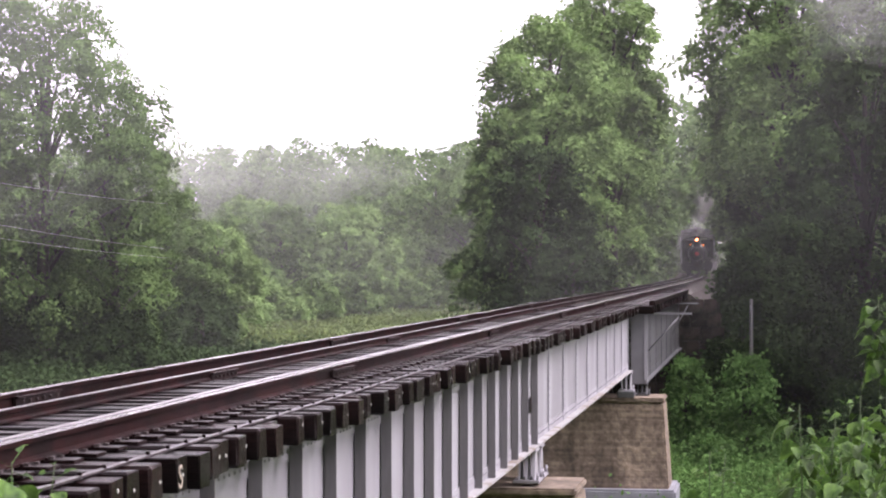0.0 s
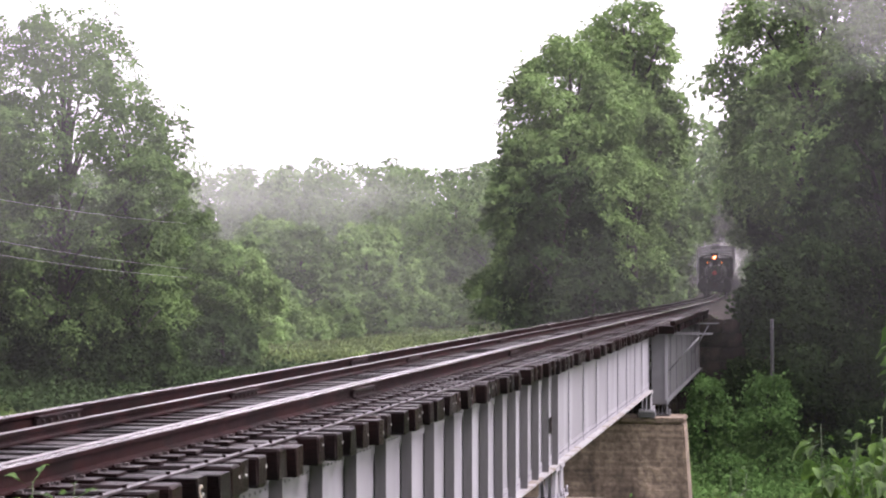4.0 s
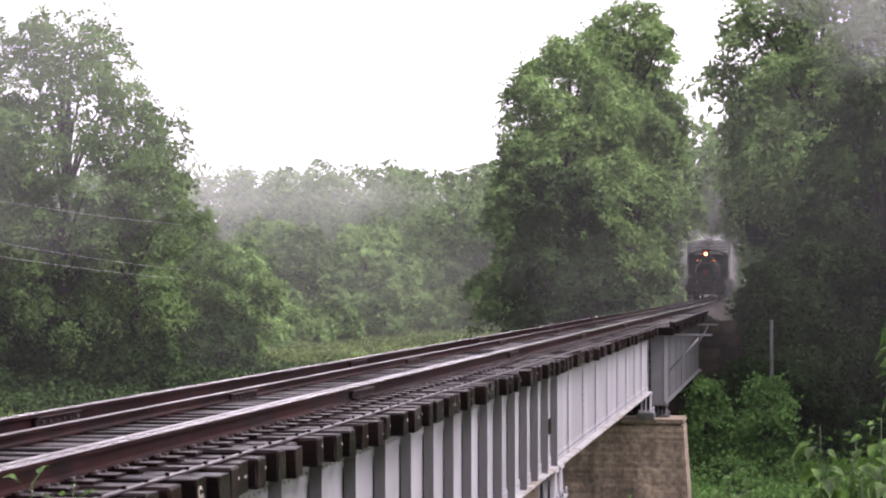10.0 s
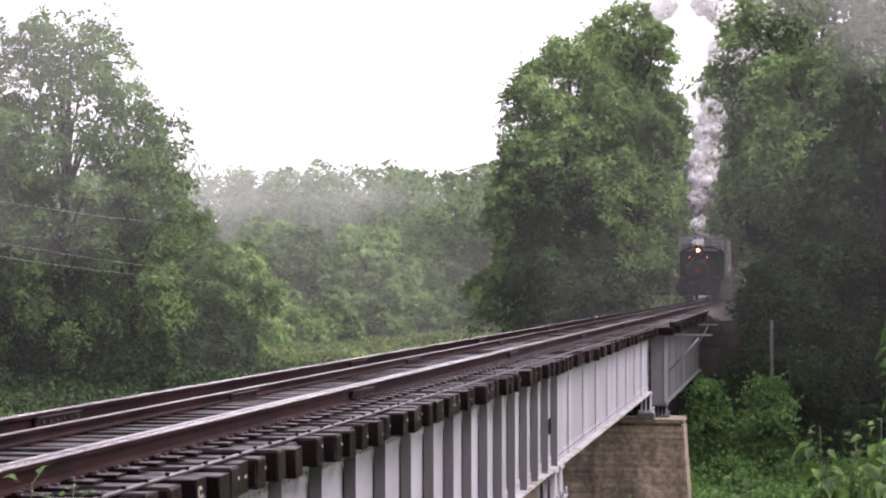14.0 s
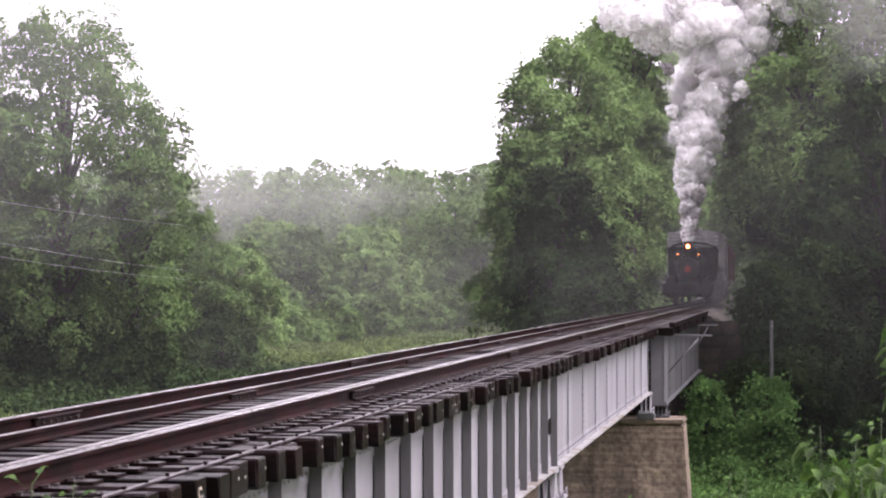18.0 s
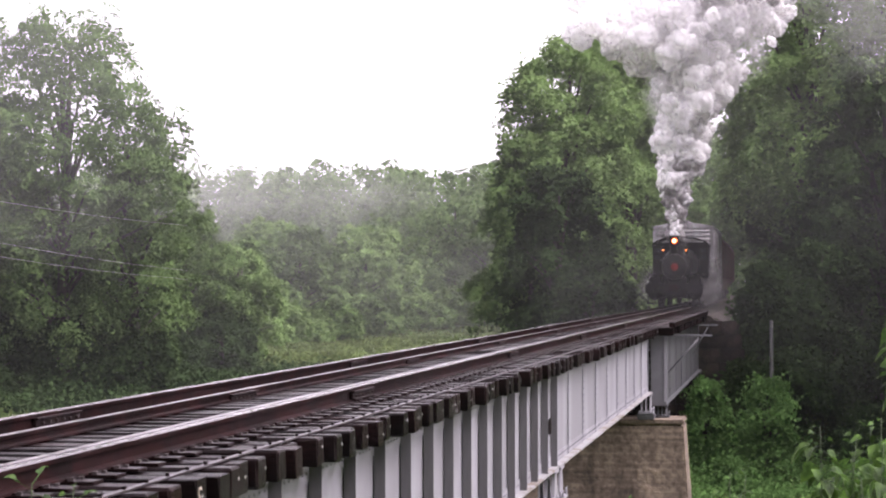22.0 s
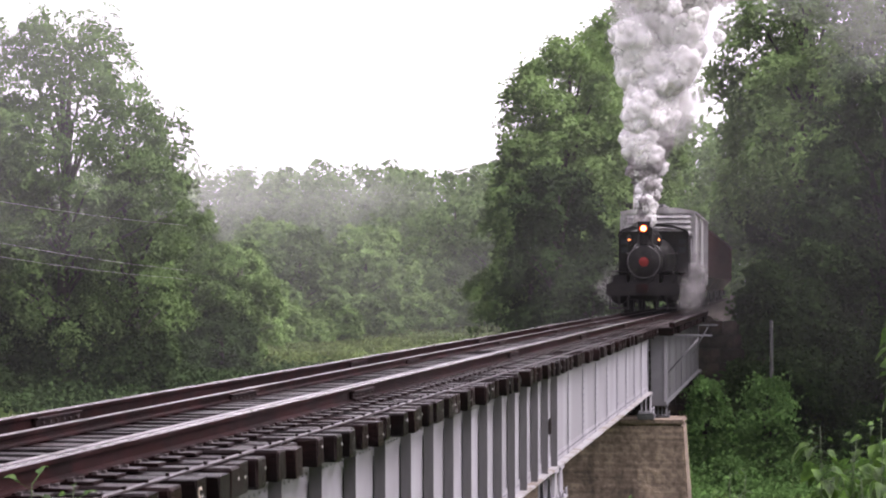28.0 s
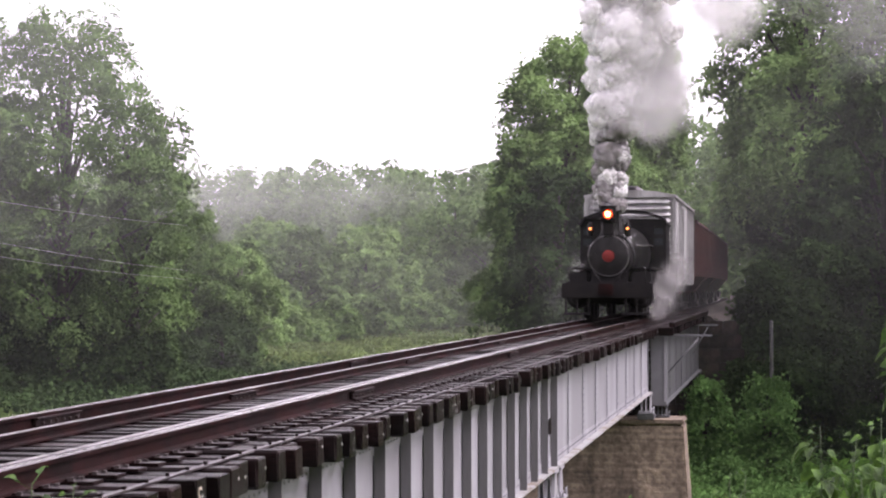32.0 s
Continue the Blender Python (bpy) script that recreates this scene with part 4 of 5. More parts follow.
STACK = (0.0, 0.62, 3.12)
rng = np.random.default_rng(21)
h, turn_ = 0.0, 0.0
while h < 13.5:
    r = column(h)
    rho = (0.42 * r + 0.1) if h < 3.5 else (0.36 * r + 0.22)
    rho = min(rho, 0.95)
    for k in range(5 if h < 4 else 6 if h < 6 else 9):
        turn_ += 2.4
        r = column(h) * (1 if h < 6 else rng.uniform(0.4, 1.0))
        PUFFS.append(("column", puff(GREY_B if (h < 3.0 and k < 3) else WHITE_B, rng, rho * rng.uniform(0.6, 1.15), plume), h + rng.normal() * 0.2 * rho, turn_, r, rho, rng.uniform(0, 6.28, 4)))
    h += (0.42 if h < 4 else 0.6) * rho
for i in range(22):
    h = 0.8 + i * 0.5
    turn_ += 2.4
    r = column(h)
    PUFFS.append(("column", puff(SOFT_B, rng, 0.26 * r + 0.1, plume, "drifting_steam"), h, turn_, r, 0.4 * r + 0.1, rng.uniform(0, 6.28, 4)))
for i in range(70):
    PUFFS.append(("rising", puff(GREY_B if i < 8 else WHITE_B, rng, rng.uniform(0.26, 0.44), plume), 11.2 + i * 0.3, rng.uniform(0, 6.28), 0, 0, rng.uniform(0, 6.28, 4)))
for i in range(7):
    PUFFS.append(("early", puff(THIN_B, rng, 0.3 + 0.08 * i, plume), 0.4 + i * 0.55, rng.uniform(0, 6.28), 0, 0, rng.uniform(0, 6.28, 4)))
for i in range(60):
    PUFFS.append(("cloud", puff(WHITE_B, rng, rng.uniform(0.5, 0.95), plume), i, rng.uniform(0, 6.28), 0, 0, rng.uniform(0, 6.28, 4)))
for i in range(42):
    PUFFS.append(("drift", puff(SOFT_B, rng, rng.uniform(0.5, 0.85), plume, "drifting_steam"), i, rng.uniform(0, 6.28), 0, 0, rng.uniform(0, 6.28, 4)))
for i in range(26):
    PUFFS.append(("side", puff(THIN_B if i % 4 == 1 else LOW_B, rng, rng.uniform(0.25, 0.55), haze, "wisp"), i, rng.uniform(0, 6.28), 0, 0, rng.uniform(0, 6.28, 4)))


def puff_rows(kind, o, h, a, r, rho, ph):
    """The billow's way in the locomotive's space."""
    rows = []
    sx, sy, sz = STACK
    for t in np.arange(0, 32.01, 0.5):
        spin = (math.degrees(ph[0]) + t * (16 + 6 * math.sin(ph[1])), math.degrees(ph[1]) + t * 9, math.degrees(ph[2]))
        if kind == "column":
            start = 9.9 + 0.1 * h
            go = float(step(start, start + 1.6, t))
            roll = 2.0 * t + ph[3] + 0.6 * h
            hh = max(0.0, h + (0.25 + 0.6 * rho) * math.sin(roll) - 0.15 * rho)
            wide_now = float(np.interp(t, [11, 14, 17, 20, 23, 28, 32], [0.2, 0.28, 0.42, 0.62, 0.74, 0.56, 0.46]))
            rr = max(0.0, r * (wide_now + (0.9 - wide_now) * math.exp(-h / 1.6) * float(step(12, 22, t))) - 0.5 * rho) * (0.76 + 0.26 * math.cos(roll))
            aa = a + 0.12 * t
            away = hh * hh * (0.018 - 0.01 * float(step(25, 30, t)))
            p = Vector((sx + away + rr * math.cos(aa), sy + 0.12 * hh + rr * math.sin(aa), sz + hh))
            rest = Vector((0, 0.75, 2.2)) if rho < 0.42 else Vector((0.1 * math.sin(a), 14 + 4 * math.cos(a), 2.35))
            p = rest.lerp(p, go)
        elif kind == "rising":
            u = t - h
            if u <= 0:
                p = Vector((0, 0.72, 1.9))
            else:
                z = 6.0 * (1 - math.exp(-u * 0.62)) + 0.5 * u
                w = min(3.0, max(0.0, column(z) - 0.38) * 0.7)
                p = Vector((sx + 0.02 * z * z + w * math.cos(a + 0.3 * u), sy + 0.12 * z + w * math.sin(a + 0.3 * u), sz - 0.3 + z))
        elif kind == "cloud":
            go = float(step(12 + 0.02 * h, 15.5 + 0.02 * h, t))
            late = float(step(25, 31, t))
            u = (h * 0.618) % 1
            p = Vector((-4.2 + 5.0 * u + 0.3 * math.sin(0.4 * t + ph[3]), 2.0 + 3 * math.sin(ph[2]), 13.0 + 2.4 * ((h * 0.37) % 1) + 1.9 * (1 - u) ** 2 - 3.2 * float(step(17, 24, t))))
            p = p.lerp(Vector((2.5 + 2.5 * u, 3 + 2 * math.sin(ph[2]), 12.5 + 3 * ((h * 0.37) % 1))), late)
            p = Vector((1 + 3 * u, 3 + 2 * math.cos(ph[3]), 19.5 + 2.5 * ((h * 0.37) % 1))).lerp(p, go)
        elif kind == "drift":
            out_ = float(step(24 + 0.1 * h, 30 + 0.05 * h, t))
            u = (h * 0.618) % 1
            z = 5.6 + 3.6 * ((h * 0.37) % 1) + 0.2 * math.sin(0.5 * t + ph[3])
            p = Vector((0, 14 + 4 * math.cos(ph[3]), 2.35)) if t < 16 else Vector((0.3 * math.cos(a), 1.6, z + 2))
            if t >= 16:
                p = p.lerp(Vector((0.3 + (0.9 + 0.75 * (z - 5.4)) * u, 1.6 + 1.5 * math.sin(ph[2]), z)), out_)
        elif kind == "early":
            lift = float(step(9, 13, t))
            z = h + 0.25 * math.sin(0.8 * t + ph[3])
            p = Vector((0.25 * z + 0.15 * math.sin(0.7 * t + ph[2]), 0.9 + 0.5 * z + lift * 1.2, 3.0 + z + lift * 1.5))
        else:
            i = int(h)
            side = -1 if i % 5 == 3 else 1
            p = Vector((side * (1.35 + 0.2 * math.sin(0.8 * t + ph[3])), 1.2 + 0.27 * i + 0.4 * math.sin(0.5 * t + ph[2]), 0.35 + 0.05 * i + 0.2 * math.sin(0.9 * t + ph[1])))
        rows.append((t, pose(*p, *spin)))
    return rows


# ---- trees and bushes
def plant_tree(name, label, x, y, height, radius, low, count, leaf, material, seed, lean=0.0, wide=0.8, lobes=80):
    return tree(name, label, x, y, float(ground_z(np.array(x), np.array(y))) - 0.05, height, radius, low, count, leaf, material, seed, lean, wide, lobes)


BIG = "tall leafy broadleaf tree beside the meadow"
plant_tree("tree", BIG, -39.4, 122, 24.8, 7.5, 3.0, 60000, 0.23, LEAF_DARK, 1, 0.5, 0.85, 150)
plant_tree("tree", BIG, -45.8, 119, 24.0, 7.0, 2.0, 50000, 0.25, LEAF_DARK, 2, 0.3, 0.85, 120)
plant_tree("tree", BIG, -35.7, 125, 19.0, 4.0, 2.0, 24000, 0.22, LEAF_DARK, 3, -0.3, 0.8, 90)
# These low trees, and the bushes in LEAF_SHADE, carry their shade as colour.
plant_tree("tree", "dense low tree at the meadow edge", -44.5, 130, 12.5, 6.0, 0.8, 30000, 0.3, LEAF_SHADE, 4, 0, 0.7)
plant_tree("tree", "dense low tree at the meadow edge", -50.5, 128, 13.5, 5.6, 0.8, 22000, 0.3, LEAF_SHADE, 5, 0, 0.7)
# Unseen trees added left of the view to shade the meadow corner.
for i, (x, y) in enumerate(((-51, 107), (-46, 96), (-58, 117), (-42, 86))):
    plant_tree("tree", BIG, x, y, 22, 6.6, 0.8, 9000, 0.6, LEAF_DARK, 140 + i, 0, 0.8)
ROUND = "rounded bright green tree at the meadow edge"
plant_tree("tree", ROUND, -50.0, 166, 14.0, 5.6, 0.5, 26000, 0.28, LEAF_DARK, 6, 0, 0.7)
plant_tree("tree", ROUND, -45.8, 170, 13.8, 5.5, 0.5, 26000, 0.28, LEAF_DARK, 7, 0, 0.7)
plant_tree("tree", ROUND, -42.6, 175, 11.0, 4.0, 0.3, 16000, 0.28, LEAF, 8, 0, 0.7)
DARK = "dark green tree along the far meadow"
for i, (x, y, h_, r_) in enumerate(((-40.5, 190, 13, 5.4), (-37, 204, 13, 5.6), (-44, 186, 11.5, 5), (-38, 222, 14, 6.5), (-33, 236, 16, 6.5), (-28.5, 232, 15, 5.5), (-46, 200, 14, 6), (-22, 220, 15, 6), (-16, 200, 15, 6), (-52, 176, 13, 6))):
    plant_tree("tree", DARK, 4.71 + (x - 4.71) * 1.36, y * 1.36, h_ * 1.14, r_ * 1.3, 0.5, 15000, 0.5, LEAF if i in (1, 6) else LEAF_DARK, 20 + i, 0, 0.7, 120)
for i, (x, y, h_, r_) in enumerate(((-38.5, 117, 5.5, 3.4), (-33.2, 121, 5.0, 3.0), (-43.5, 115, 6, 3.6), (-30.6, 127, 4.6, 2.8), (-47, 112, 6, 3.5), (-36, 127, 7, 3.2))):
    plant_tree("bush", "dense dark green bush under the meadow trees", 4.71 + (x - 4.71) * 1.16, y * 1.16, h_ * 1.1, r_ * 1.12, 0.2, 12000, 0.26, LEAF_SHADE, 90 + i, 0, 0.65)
for i, (x, y) in enumerate(((-50, 246), (-46, 260), (-42.5, 271), (-37.5, 281), (-32, 287), (-25.5, 291), (-18, 296))):
    plant_tree("bush", "rounded green bush at the far end of the meadow", x, y, 5.4 + 1.3 * math.sin(i * 2.3), 3.8, 0.1, 6000, 0.42, LEAF_DARK, 180 + i, 0, 0.65)
# This row and the one above are set along the camera's sight lines.
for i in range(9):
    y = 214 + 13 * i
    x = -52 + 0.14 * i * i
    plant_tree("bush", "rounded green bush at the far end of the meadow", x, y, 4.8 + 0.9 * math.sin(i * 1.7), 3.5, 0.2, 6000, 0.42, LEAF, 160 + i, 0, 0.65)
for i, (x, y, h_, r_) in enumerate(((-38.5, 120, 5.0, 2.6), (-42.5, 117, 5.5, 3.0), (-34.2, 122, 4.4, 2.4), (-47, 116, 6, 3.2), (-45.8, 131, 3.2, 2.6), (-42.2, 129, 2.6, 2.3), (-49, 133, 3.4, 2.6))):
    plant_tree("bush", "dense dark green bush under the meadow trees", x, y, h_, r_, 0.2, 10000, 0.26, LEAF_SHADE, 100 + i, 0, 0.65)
SIDE = "tall leafy tree beside the railway line"
plant_tree("tree", SIDE, -7.5, 116, 19.8, 4.5, 2.0, 52000, 0.23, LEAF, 40, 0.3, 0.8, 120)
plant_tree("tree", SIDE, -6.0, 124, 20.6, 4.4, 5.0, 40000, 0.23, LEAF, 41, 0.2, 0.8, 110)
plant_tree("tree", SIDE, -4.3, 122, 20.4, 3.3, 8.5, 26000, 0.23, LEAF, 48, 0.2, 0.8, 80)
# Lower crowns get darker leaf colours in place of the tree's own shade.
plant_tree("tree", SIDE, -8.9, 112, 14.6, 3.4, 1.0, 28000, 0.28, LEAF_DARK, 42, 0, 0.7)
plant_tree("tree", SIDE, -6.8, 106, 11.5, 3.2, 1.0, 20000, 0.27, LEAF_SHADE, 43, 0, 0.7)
plant_tree("tree", SIDE, -6.6, 134, 17.0, 4.0, 2.0, 16000, 0.3, LEAF_DARK, 44)
plant_tree("tree", SIDE, -9.2, 128, 17.5, 4.0, 2.0, 18000, 0.3, LEAF, 47)
plant_tree("bush", "dark green bush beside the track", -4.4, 98, 4.6, 1.9, 0.4, 9000, 0.22, LEAF_SHADE, 45, 0, 0.7)
plant_tree("bush", "dark green bush beside the track", -5.6, 110, 6.5, 2.6, 0.5, 10000, 0.24, LEAF_SHADE, 46, 0, 0.7)
RIGHT = "tall spreading tree that overhangs the railway line"
plant_tree("tree", RIGHT, 6.25, 106, 24, 5.6, 8.0, 52000, 0.24, LEAF, 50, -0.6, 0.8, 120)
plant_tree("tree", RIGHT, 12.5, 100, 26, 7.2, 3.0, 62000, 0.24, LEAF, 51, 0.3, 0.8, 120)
# Under-tree darkness here is put into the leaf colour.
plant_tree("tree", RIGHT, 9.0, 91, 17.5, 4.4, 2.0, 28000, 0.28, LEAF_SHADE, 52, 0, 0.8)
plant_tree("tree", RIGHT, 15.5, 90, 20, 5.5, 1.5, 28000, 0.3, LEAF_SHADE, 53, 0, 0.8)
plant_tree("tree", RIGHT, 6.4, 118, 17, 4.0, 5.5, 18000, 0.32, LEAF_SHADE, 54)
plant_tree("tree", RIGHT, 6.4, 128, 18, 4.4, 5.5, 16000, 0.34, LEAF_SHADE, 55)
for x, y, seed in ((4.6, 172, 151), (-7.2, 184, 152), (2.2, 205, 153)):
    plant_tree("tree", RIGHT, x, y, 22, 5.6, 5.8, 12000, 0.45, LEAF_DARK, seed)
plant_tree("tree", RIGHT, 5.0, 153, 21, 5.6, 6.5, 14000, 0.4, LEAF_DARK, 57)
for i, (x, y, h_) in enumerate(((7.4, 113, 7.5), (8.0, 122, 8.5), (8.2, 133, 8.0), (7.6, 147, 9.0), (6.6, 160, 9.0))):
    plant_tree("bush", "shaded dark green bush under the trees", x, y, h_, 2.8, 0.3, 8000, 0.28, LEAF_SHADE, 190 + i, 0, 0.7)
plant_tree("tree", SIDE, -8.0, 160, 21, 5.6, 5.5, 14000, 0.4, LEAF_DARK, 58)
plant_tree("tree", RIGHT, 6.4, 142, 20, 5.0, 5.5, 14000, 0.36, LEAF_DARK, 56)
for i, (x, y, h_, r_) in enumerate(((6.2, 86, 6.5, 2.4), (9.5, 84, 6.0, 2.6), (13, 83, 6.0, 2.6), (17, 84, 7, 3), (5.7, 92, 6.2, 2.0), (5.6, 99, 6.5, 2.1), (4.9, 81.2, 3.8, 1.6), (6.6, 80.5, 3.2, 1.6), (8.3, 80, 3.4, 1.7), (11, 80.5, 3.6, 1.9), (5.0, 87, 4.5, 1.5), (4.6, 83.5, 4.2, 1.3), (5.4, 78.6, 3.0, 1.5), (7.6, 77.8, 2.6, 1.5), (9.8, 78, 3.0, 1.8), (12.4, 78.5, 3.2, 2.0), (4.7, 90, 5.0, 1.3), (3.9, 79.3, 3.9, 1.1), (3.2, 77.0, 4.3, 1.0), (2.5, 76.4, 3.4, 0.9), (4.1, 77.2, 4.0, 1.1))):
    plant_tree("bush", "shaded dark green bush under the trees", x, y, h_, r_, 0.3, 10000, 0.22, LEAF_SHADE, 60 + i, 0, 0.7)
# Trees added mostly outside the view to shade bank and far span.
for i, (x, y) in enumerate(((16.5, 72), (16.5, 79), (19, 66), (18.5, 80), (23, 90), (18, 99), (25, 105), (29, 83), (20, 112), (22, 72), (30, 96))):
    plant_tree("tree", RIGHT, x, y, 22 + (i % 3) * 1.5, 5.8, 1.5, 9000, 0.55, LEAF_DARK, 120 + i, 0, 0.8)
plant_tree("bush", "fresh green bush beside the far span", 1.95, 73.2, 3.6, 0.85, 0.3, 9000, 0.14, LEAF_LIGHT, 80, 0, 0.7, 60)
plant_tree("bush", "fresh green bush around the pale pole", 4.1, 71.5, 4.0, 1.0, 0.3, 11000, 0.14, LEAF_LIGHT, 81, 0, 0.6, 60)
plant_tree("bush", "low fresh green bush in the grass", 3.0, 70.0, 1.2, 0.8, 0.1, 5000, 0.13, LEAF_LIGHT, 82, 0, 0.7, 40)

# far woods as one mass of leaves on uneven crowns
rng = np.random.default_rng(90)
pieces = []
for y in (345, 372, 400, 430):
    for x in [*np.arange(-250, -142, 14), *np.arange(-142, -34, 4.8), *np.arange(-34, 90, 12)]:
        seen = -145 < x < -34
        x += rng.normal() * 1.5
        yy = y + rng.normal() * 6
        hh = rng.uniform(21.4, 24.4)
        p, _, f = crown_points(rng, 2400 if seen else 400, rng.uniform(4.6, 6.4), 0.5, hh - 1, 70, 0.7, 0.8, 0.75)
        pieces.append(leaves(rng, p + [x, yy, float(ground_z(np.array(x), np.array(yy)))], 0.72 if seen else 1.25, 0.2, f))
for y in (172, 195, 222, 246, 262, 280):
    for x in np.arange(-14, 60, 6.0 if y < 240 else 4.0):
        if y < 240 and abs(x - track_x(y)) < 4.5:
            continue
        hh = rng.uniform(16, 23)
        p, _, f = crown_points(rng, 1300, rng.uniform(3.8, 5), 0.5, hh - 1, 60, 0.75, 0.7, 0.6)
        pieces.append(leaves(rng, p + [x + rng.normal(), y + rng.normal() * 4, float(ground_z(np.array(x), np.array(y)))], 0.7, 0.2, f))
# unseen woods added behind the camera, to block sky light from that side
for y in (-9, -16, -24, -34):
    for x in np.arange(-60, 64, 7):
        if abs(x) < 4:
            continue
        p, _, f = crown_points(rng, 1800 if y > -20 else 700, 4.8, 0.6, rng.uniform(19, 25), 60, 0.75)
        pieces.append(leaves(rng, p + [x + rng.normal(), y + rng.normal(), float(ground_z(np.array(x), np.array(y)))], 1.5, 0.2, f))
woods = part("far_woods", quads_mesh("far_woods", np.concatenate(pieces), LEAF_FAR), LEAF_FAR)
tagged(woods, "misty green woodland across the valley", "woods", kind="stuff")


def blades(rng, n, x0, x1, y0, y1, tall, wide_):
    x, y = rng.uniform(x0, x1, n), rng.uniform(y0, y1, n)
    keep = ~((np.abs(x) < 2.6) & (y < 84)) & ~((np.abs(x + 0.5) < 2.4) & (y > 78))
    x, y = x[keep], y[keep]
    c = np.stack([x, y, ground_z(x, y) - 0.02], 1)
    n = len(c)
    a = rng.uniform(0, 6.28, n)
    s = np.stack([np.cos(a), np.sin(a), 0 * a], 1) * (wide_ * rng.uniform(0.6, 1.4, n))[:, None]
    up = np.stack([rng.normal(size=n) * 0.35, rng.normal(size=n) * 0.35, np.ones(n)], 1) * (tall * rng.uniform(0.4, 1.3, n))[:, None]
    return np.stack([c - s, c + s, c + up + s * 0.3, c + up - s * 0.3], 1)


rng = np.random.default_rng(91)
grass = part("grass", quads_mesh("grass", np.concatenate([blades(rng, 7000, -26, -8, 95, 150, 0.2, 0.1), blades(rng, 22000, -75, -14, 150, 300, 0.3, 0.16), blades(rng, 4000, -40, -4, 60, 110, 0.22, 0.1), blades(rng, 9000, -9, 12, -12, 8, 0.16, 0.008)]), GRASS), GRASS)
tagged(grass, "pale green meadow grass", "grass", kind="stuff")
heap = rng.uniform(0, 1, (900, 4)) * [17, 44, 0.75, 0.8] + [0.5, 42, 0.25, 0.35]
k_ = rng.integers(0, 900, 70000)
p = np.stack([heap[k_, 0], heap[k_, 1], 0 * heap[k_, 0]], 1) + rng.normal(size=(70000, 3)) * heap[k_, 3][:, None] * [0.6, 0.6, 0]
p[:, 2] = ground_z(p[:, 0], p[:, 1]) + np.abs(rng.normal(size=70000)) * heap[k_, 2] * 0.6
p = p[~((np.abs(p[:, 0]) < 3.0) & (np.abs(p[:, 1] - 54.3) < 2)) & ~((np.abs(p[:, 0]) < 4) & (p[:, 1] > 77))]
# Dark tufts stand in for meadow grass that the trees shade.
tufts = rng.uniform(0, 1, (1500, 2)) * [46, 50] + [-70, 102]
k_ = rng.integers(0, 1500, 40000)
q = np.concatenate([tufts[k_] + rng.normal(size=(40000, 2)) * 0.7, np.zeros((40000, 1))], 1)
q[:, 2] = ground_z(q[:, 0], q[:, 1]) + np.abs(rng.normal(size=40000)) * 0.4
weeds = part("undergrowth", quads_mesh("undergrowth", np.concatenate([leaves(rng, p, 0.12), blades(rng, 3000, -6, 12, 8, 30, 0.22, 0.03)]), LEAF_LIGHT), LEAF_LIGHT)
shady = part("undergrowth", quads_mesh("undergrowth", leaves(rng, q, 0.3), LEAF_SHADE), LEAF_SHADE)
tagged(shady, "dark tufts coloured like shaded grass under the meadow trees", "undergrowth", kind="stuff")
tagged(weeds, "rank green undergrowth below the bridge", "undergrowth", kind="stuff")

# ---- mist: faint lumpy veils, one inside the other, thickest in the middle of each bank
# wide veils that fill the whole valley, so that the air thickens with distance
for i, (front, thin) in enumerate(((56, 0.007), (75, 0.008), (92, 0.016), (140, 0.024), (190, 0.026), (250, 0.04))):
    air = part("mist", nested((1,), 60 + i, 5, 0.04), veil_mat("valley mist", (0.9, 0.89, 0.9), thin, 9, 0.45))
    air.matrix_basis = pose(-30, front + 180 * (1 - i * 0.08), -4) @ Matrix.Diagonal((260, 180 * (1 - i * 0.08), 75, 1))
    tagged(air, "thin pale mist filling the wet valley", "mist", kind="stuff")
# thicker drifts: low on the meadow, before the far woods, and old smoke under the trees beside the line
BANKS = ((-104, 335, 13, 46, 16, 15, 0.014),
         (13.5, 83, 15.5, 10, 5, 6.5, 0.014), (7, 81, 2.0, 13, 9, 9, 0.0017), (-35, 100, 11, 13, 6, 9, 0.0045))
SHELLS = tuple(1.0 - 0.075 * k for k in range(11))
for i, (x, y, z, rx, ry, rz, thin) in enumerate(BANKS):
    bank = part("mist", nested(SHELLS, 80 + i, 4, 0.42), veil_mat("pale mist drift", (0.9, 0.89, 0.9), thin, 1.5, 0.3))
    bank.matrix_basis = pose(x, y, z) @ Matrix.Diagonal((rx, ry, rz, 1))
    tagged(bank, "thin pale mist drifting between the trees", "mist", kind="stuff")

# ---- pale pole and overhead wires
pole = thing("pole", "slim pale pole standing in the bushes", "pole", pose(4.2, 76, -5.7))
part("shaft", upright([(0.07, -0.3), (0.07, 2.0), (0.062, 5.3), (0.062, 5.36)], 0, 0, 14), POLE, pole)
for i, (z0, z1) in enumerate(((4.3, 4.4), (2.95, 1.8), (2.4, 1.3))):
    bm = bmesh.new()
    pts = [(-24.5 - 0.6 * k, 66 + 6.1 * k, z0 + (z1 - z0) * k / 8 - 0.15 * math.sin(math.pi * k / 8)) for k in range(9)]
    tube(bm, pts, [0.007] * 9, 6)
    tagged(part("overhead_wire", bm, WIRE), "thin grey overhead wire before the trees", "wire", "overhead wires")

tagged(part("overhead_wire", tube(bmesh.new(), [(-25, 113, 11.9), (-18, 111, 9.2), (-10.8, 110, 7.0)], [0.007] * 3, 5), WIRE), "thin grey overhead wire against the sky", "wire", "overhead wires")

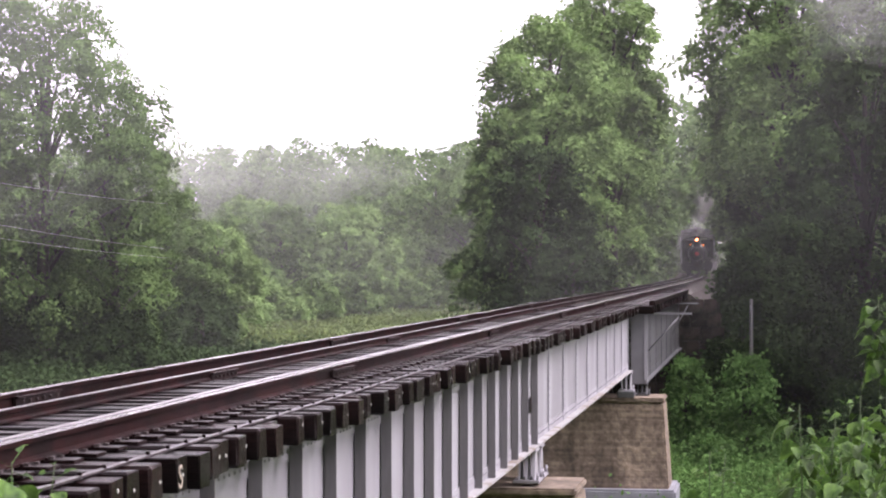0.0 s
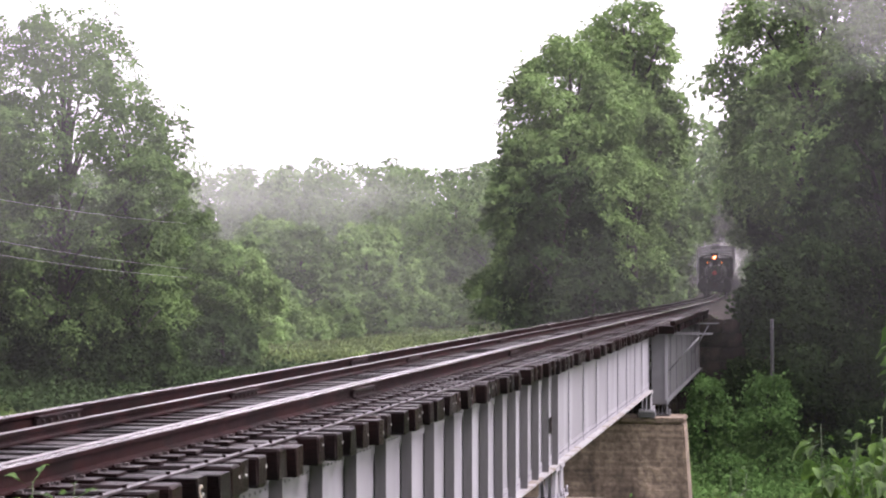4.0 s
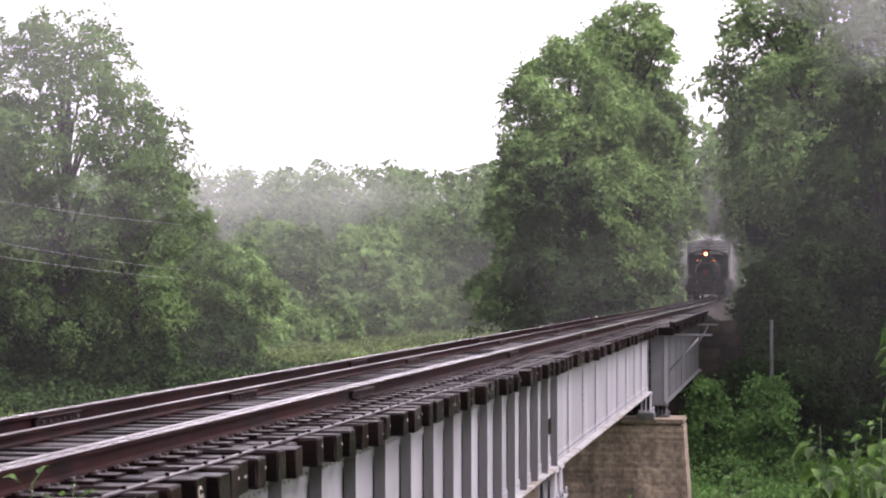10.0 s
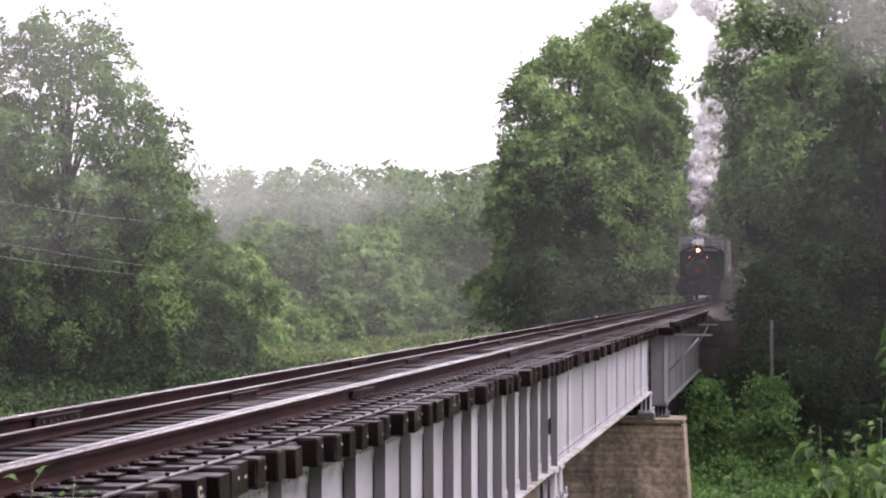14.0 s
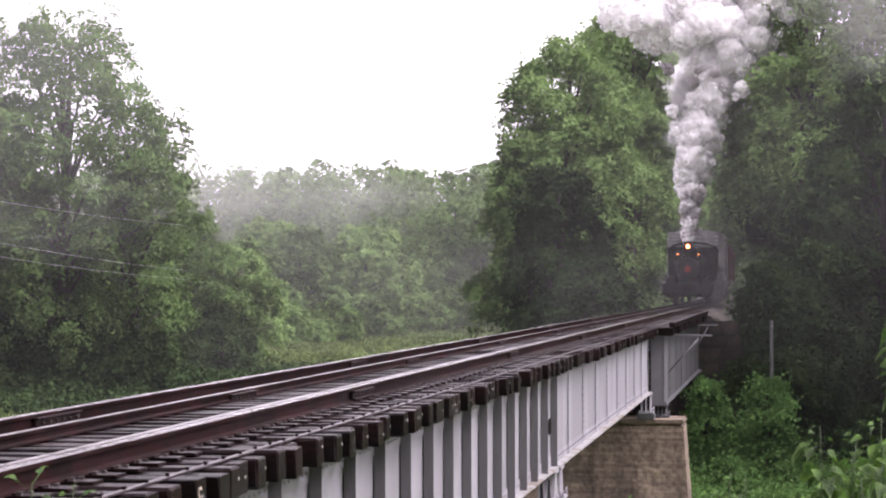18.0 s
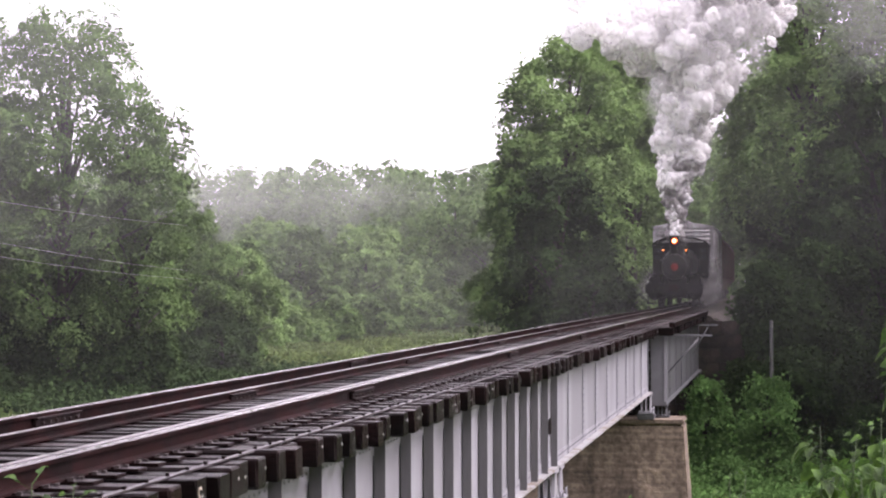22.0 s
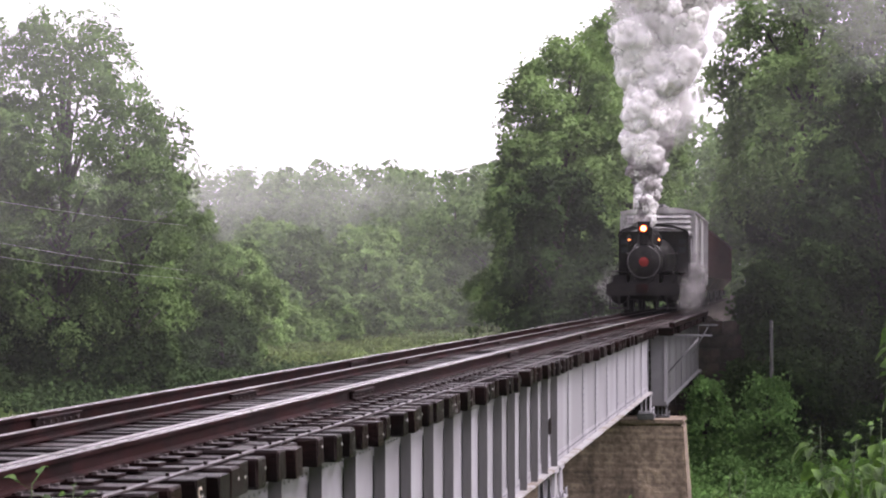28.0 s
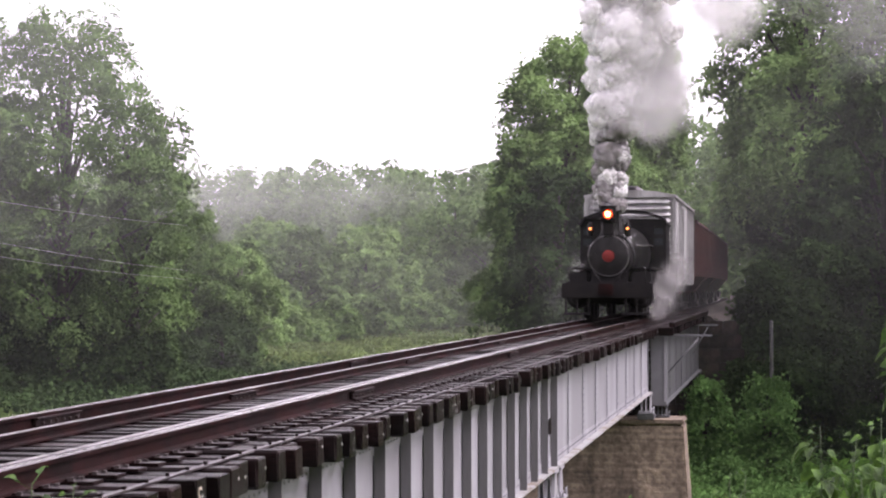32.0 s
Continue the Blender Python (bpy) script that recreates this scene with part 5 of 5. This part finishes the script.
# ---- weeds close to the camera
def leaf_blade(length, width, seed):
    """One broad pointed leaf on a thin stalk, folded along its rib and drooping."""
    bm = bmesh.new()
    rows = []
    for i in range(9):
        u = max(0.0, (i - 1) / 7)
        w = width * math.sin(math.pi * min(1, u ** 0.75 * 0.96 + 0.03)) ** 0.9 * (1.1 - 0.3 * u)
        if i < 2:
            w = 0.0016
        y, z = length * u + 0.035 * (i > 0), -0.42 * length * u * u
        rows.append([bm.verts.new((x, y, z + abs(x) * 0.4 + 0.004 * math.sin(5 * u + x * 90 + seed))) for x in (-w, -w * 0.5, 0, w * 0.5, w)])
    for a, b in zip(rows, rows[1:]):
        for k in range(4):
            f = bm.faces.new((a[k], a[k + 1], b[k + 1], b[k]))
            f.smooth = True
    m_ = bpy.data.meshes.new("leaf")
    bm.to_mesh(m_)
    bm.free()
    m_.materials.append(LEAF_NEAR)
    return m_


LEAVES = [leaf_blade(0.085, 0.034, 1), leaf_blade(0.098, 0.041, 2), leaf_blade(0.068, 0.03, 3), leaf_blade(0.038, 0.015, 4)]
STEM = mat("green stem", (0.05, 0.085, 0.025), 0.7)


def weed(x, y, top, seed, count, size=1.0, label="tall green weed with drooping pointed leaves"):
    rng = np.random.default_rng(seed)
    z0 = float(ground_z(np.array(x), np.array(y))) - 0.03
    w = thing("weed", label, "weed", pose(x, y, z0), group="weeds on the near bank")
    hgt = top - z0
    lean_x, lean_y = rng.normal() * 0.035, rng.normal() * 0.05
    spine = [(lean_x * v ** 2, lean_y * v ** 2, hgt * (v - 0.06 * v ** 4)) for v in (0, 0.3, 0.6, 0.8, 0.92, 1)]
    part("stem", tube(bmesh.new(), spine, [0.0032, 0.003, 0.0026, 0.002, 0.0014, 0.001], 6), STEM, w)
    for i in range(count):
        v = 1 - 0.4 / hgt * (i / count) ** 0.85
        o = new("leaf", LEAVES[3] if i < 3 else LEAVES[rng.integers(3)])
        o.parent = w
        k = size * rng.uniform(0.55, 0.95)
        o.matrix_basis = pose(lean_x * v ** 2, lean_y * v ** 2, hgt * (v - 0.06 * v ** 4), rng.uniform(-52, 8) + (30 if i < 3 else 0), rng.normal() * 18, i * 137.5 + rng.normal() * 25) @ Matrix.Diagonal((k, k, k, 1))
    return w


for i, (x, y, top, n) in enumerate(((4.93, 5.2, 0.74, 34), (4.87, 5.0, 0.68, 30), (4.82, 5.3, 0.68, 32), (4.81, 5.1, 0.72, 32), (4.99, 5.5, 0.74, 34), (4.9, 5.6, 0.62, 30), (4.84, 5.7, 0.58, 28),
                                    (4.97, 4.8, 0.66, 30), (4.95, 5.9, 0.7, 30), (4.815, 5.5, 0.6, 28), (4.91, 4.7, 0.62, 28), (4.86, 5.35, 0.56, 28), (5.0, 5.2, 0.6, 28), (4.565, 5.2, 0.62, 12), (4.545, 5.35, 0.6, 10))):
    weed(x, y, top - (0.03 if x < 4.7 else 0), 200 + i, int(n * 1.1), 0.85 if x < 4.7 else 0.72)
weed(5.155, 8.0, 1.06, 231, 36, 1.0)
weed(5.23, 8.3, 1.0, 232, 36, 1.0)
weed(3.21, 4.02, 0.615, 233, 34, 0.8, label="small bright weed beside the track")
weed(3.2, 4.0, 0.63, 230, 52, 0.95, label="small bright weed beside the track")


# ---- everything that moves
def motions():
    for ob, off in CARS:
        walk(ob, rolling(off))
    walk(plume, rolling(0))
    walk(haze, rolling(0))
    for o, y, r in wheelsets:
        rows = []
        for t in np.arange(0, 32.001, 0.16):
            turn_by = math.degrees((165 - along(t)) / r)
            rows.append((float(t), pose(0, y, r + 0.003, turn_by, 0, 0)))
        walk(o, rows)
    for p in PUFFS:
        walk(p[1], puff_rows(*p))


motions()
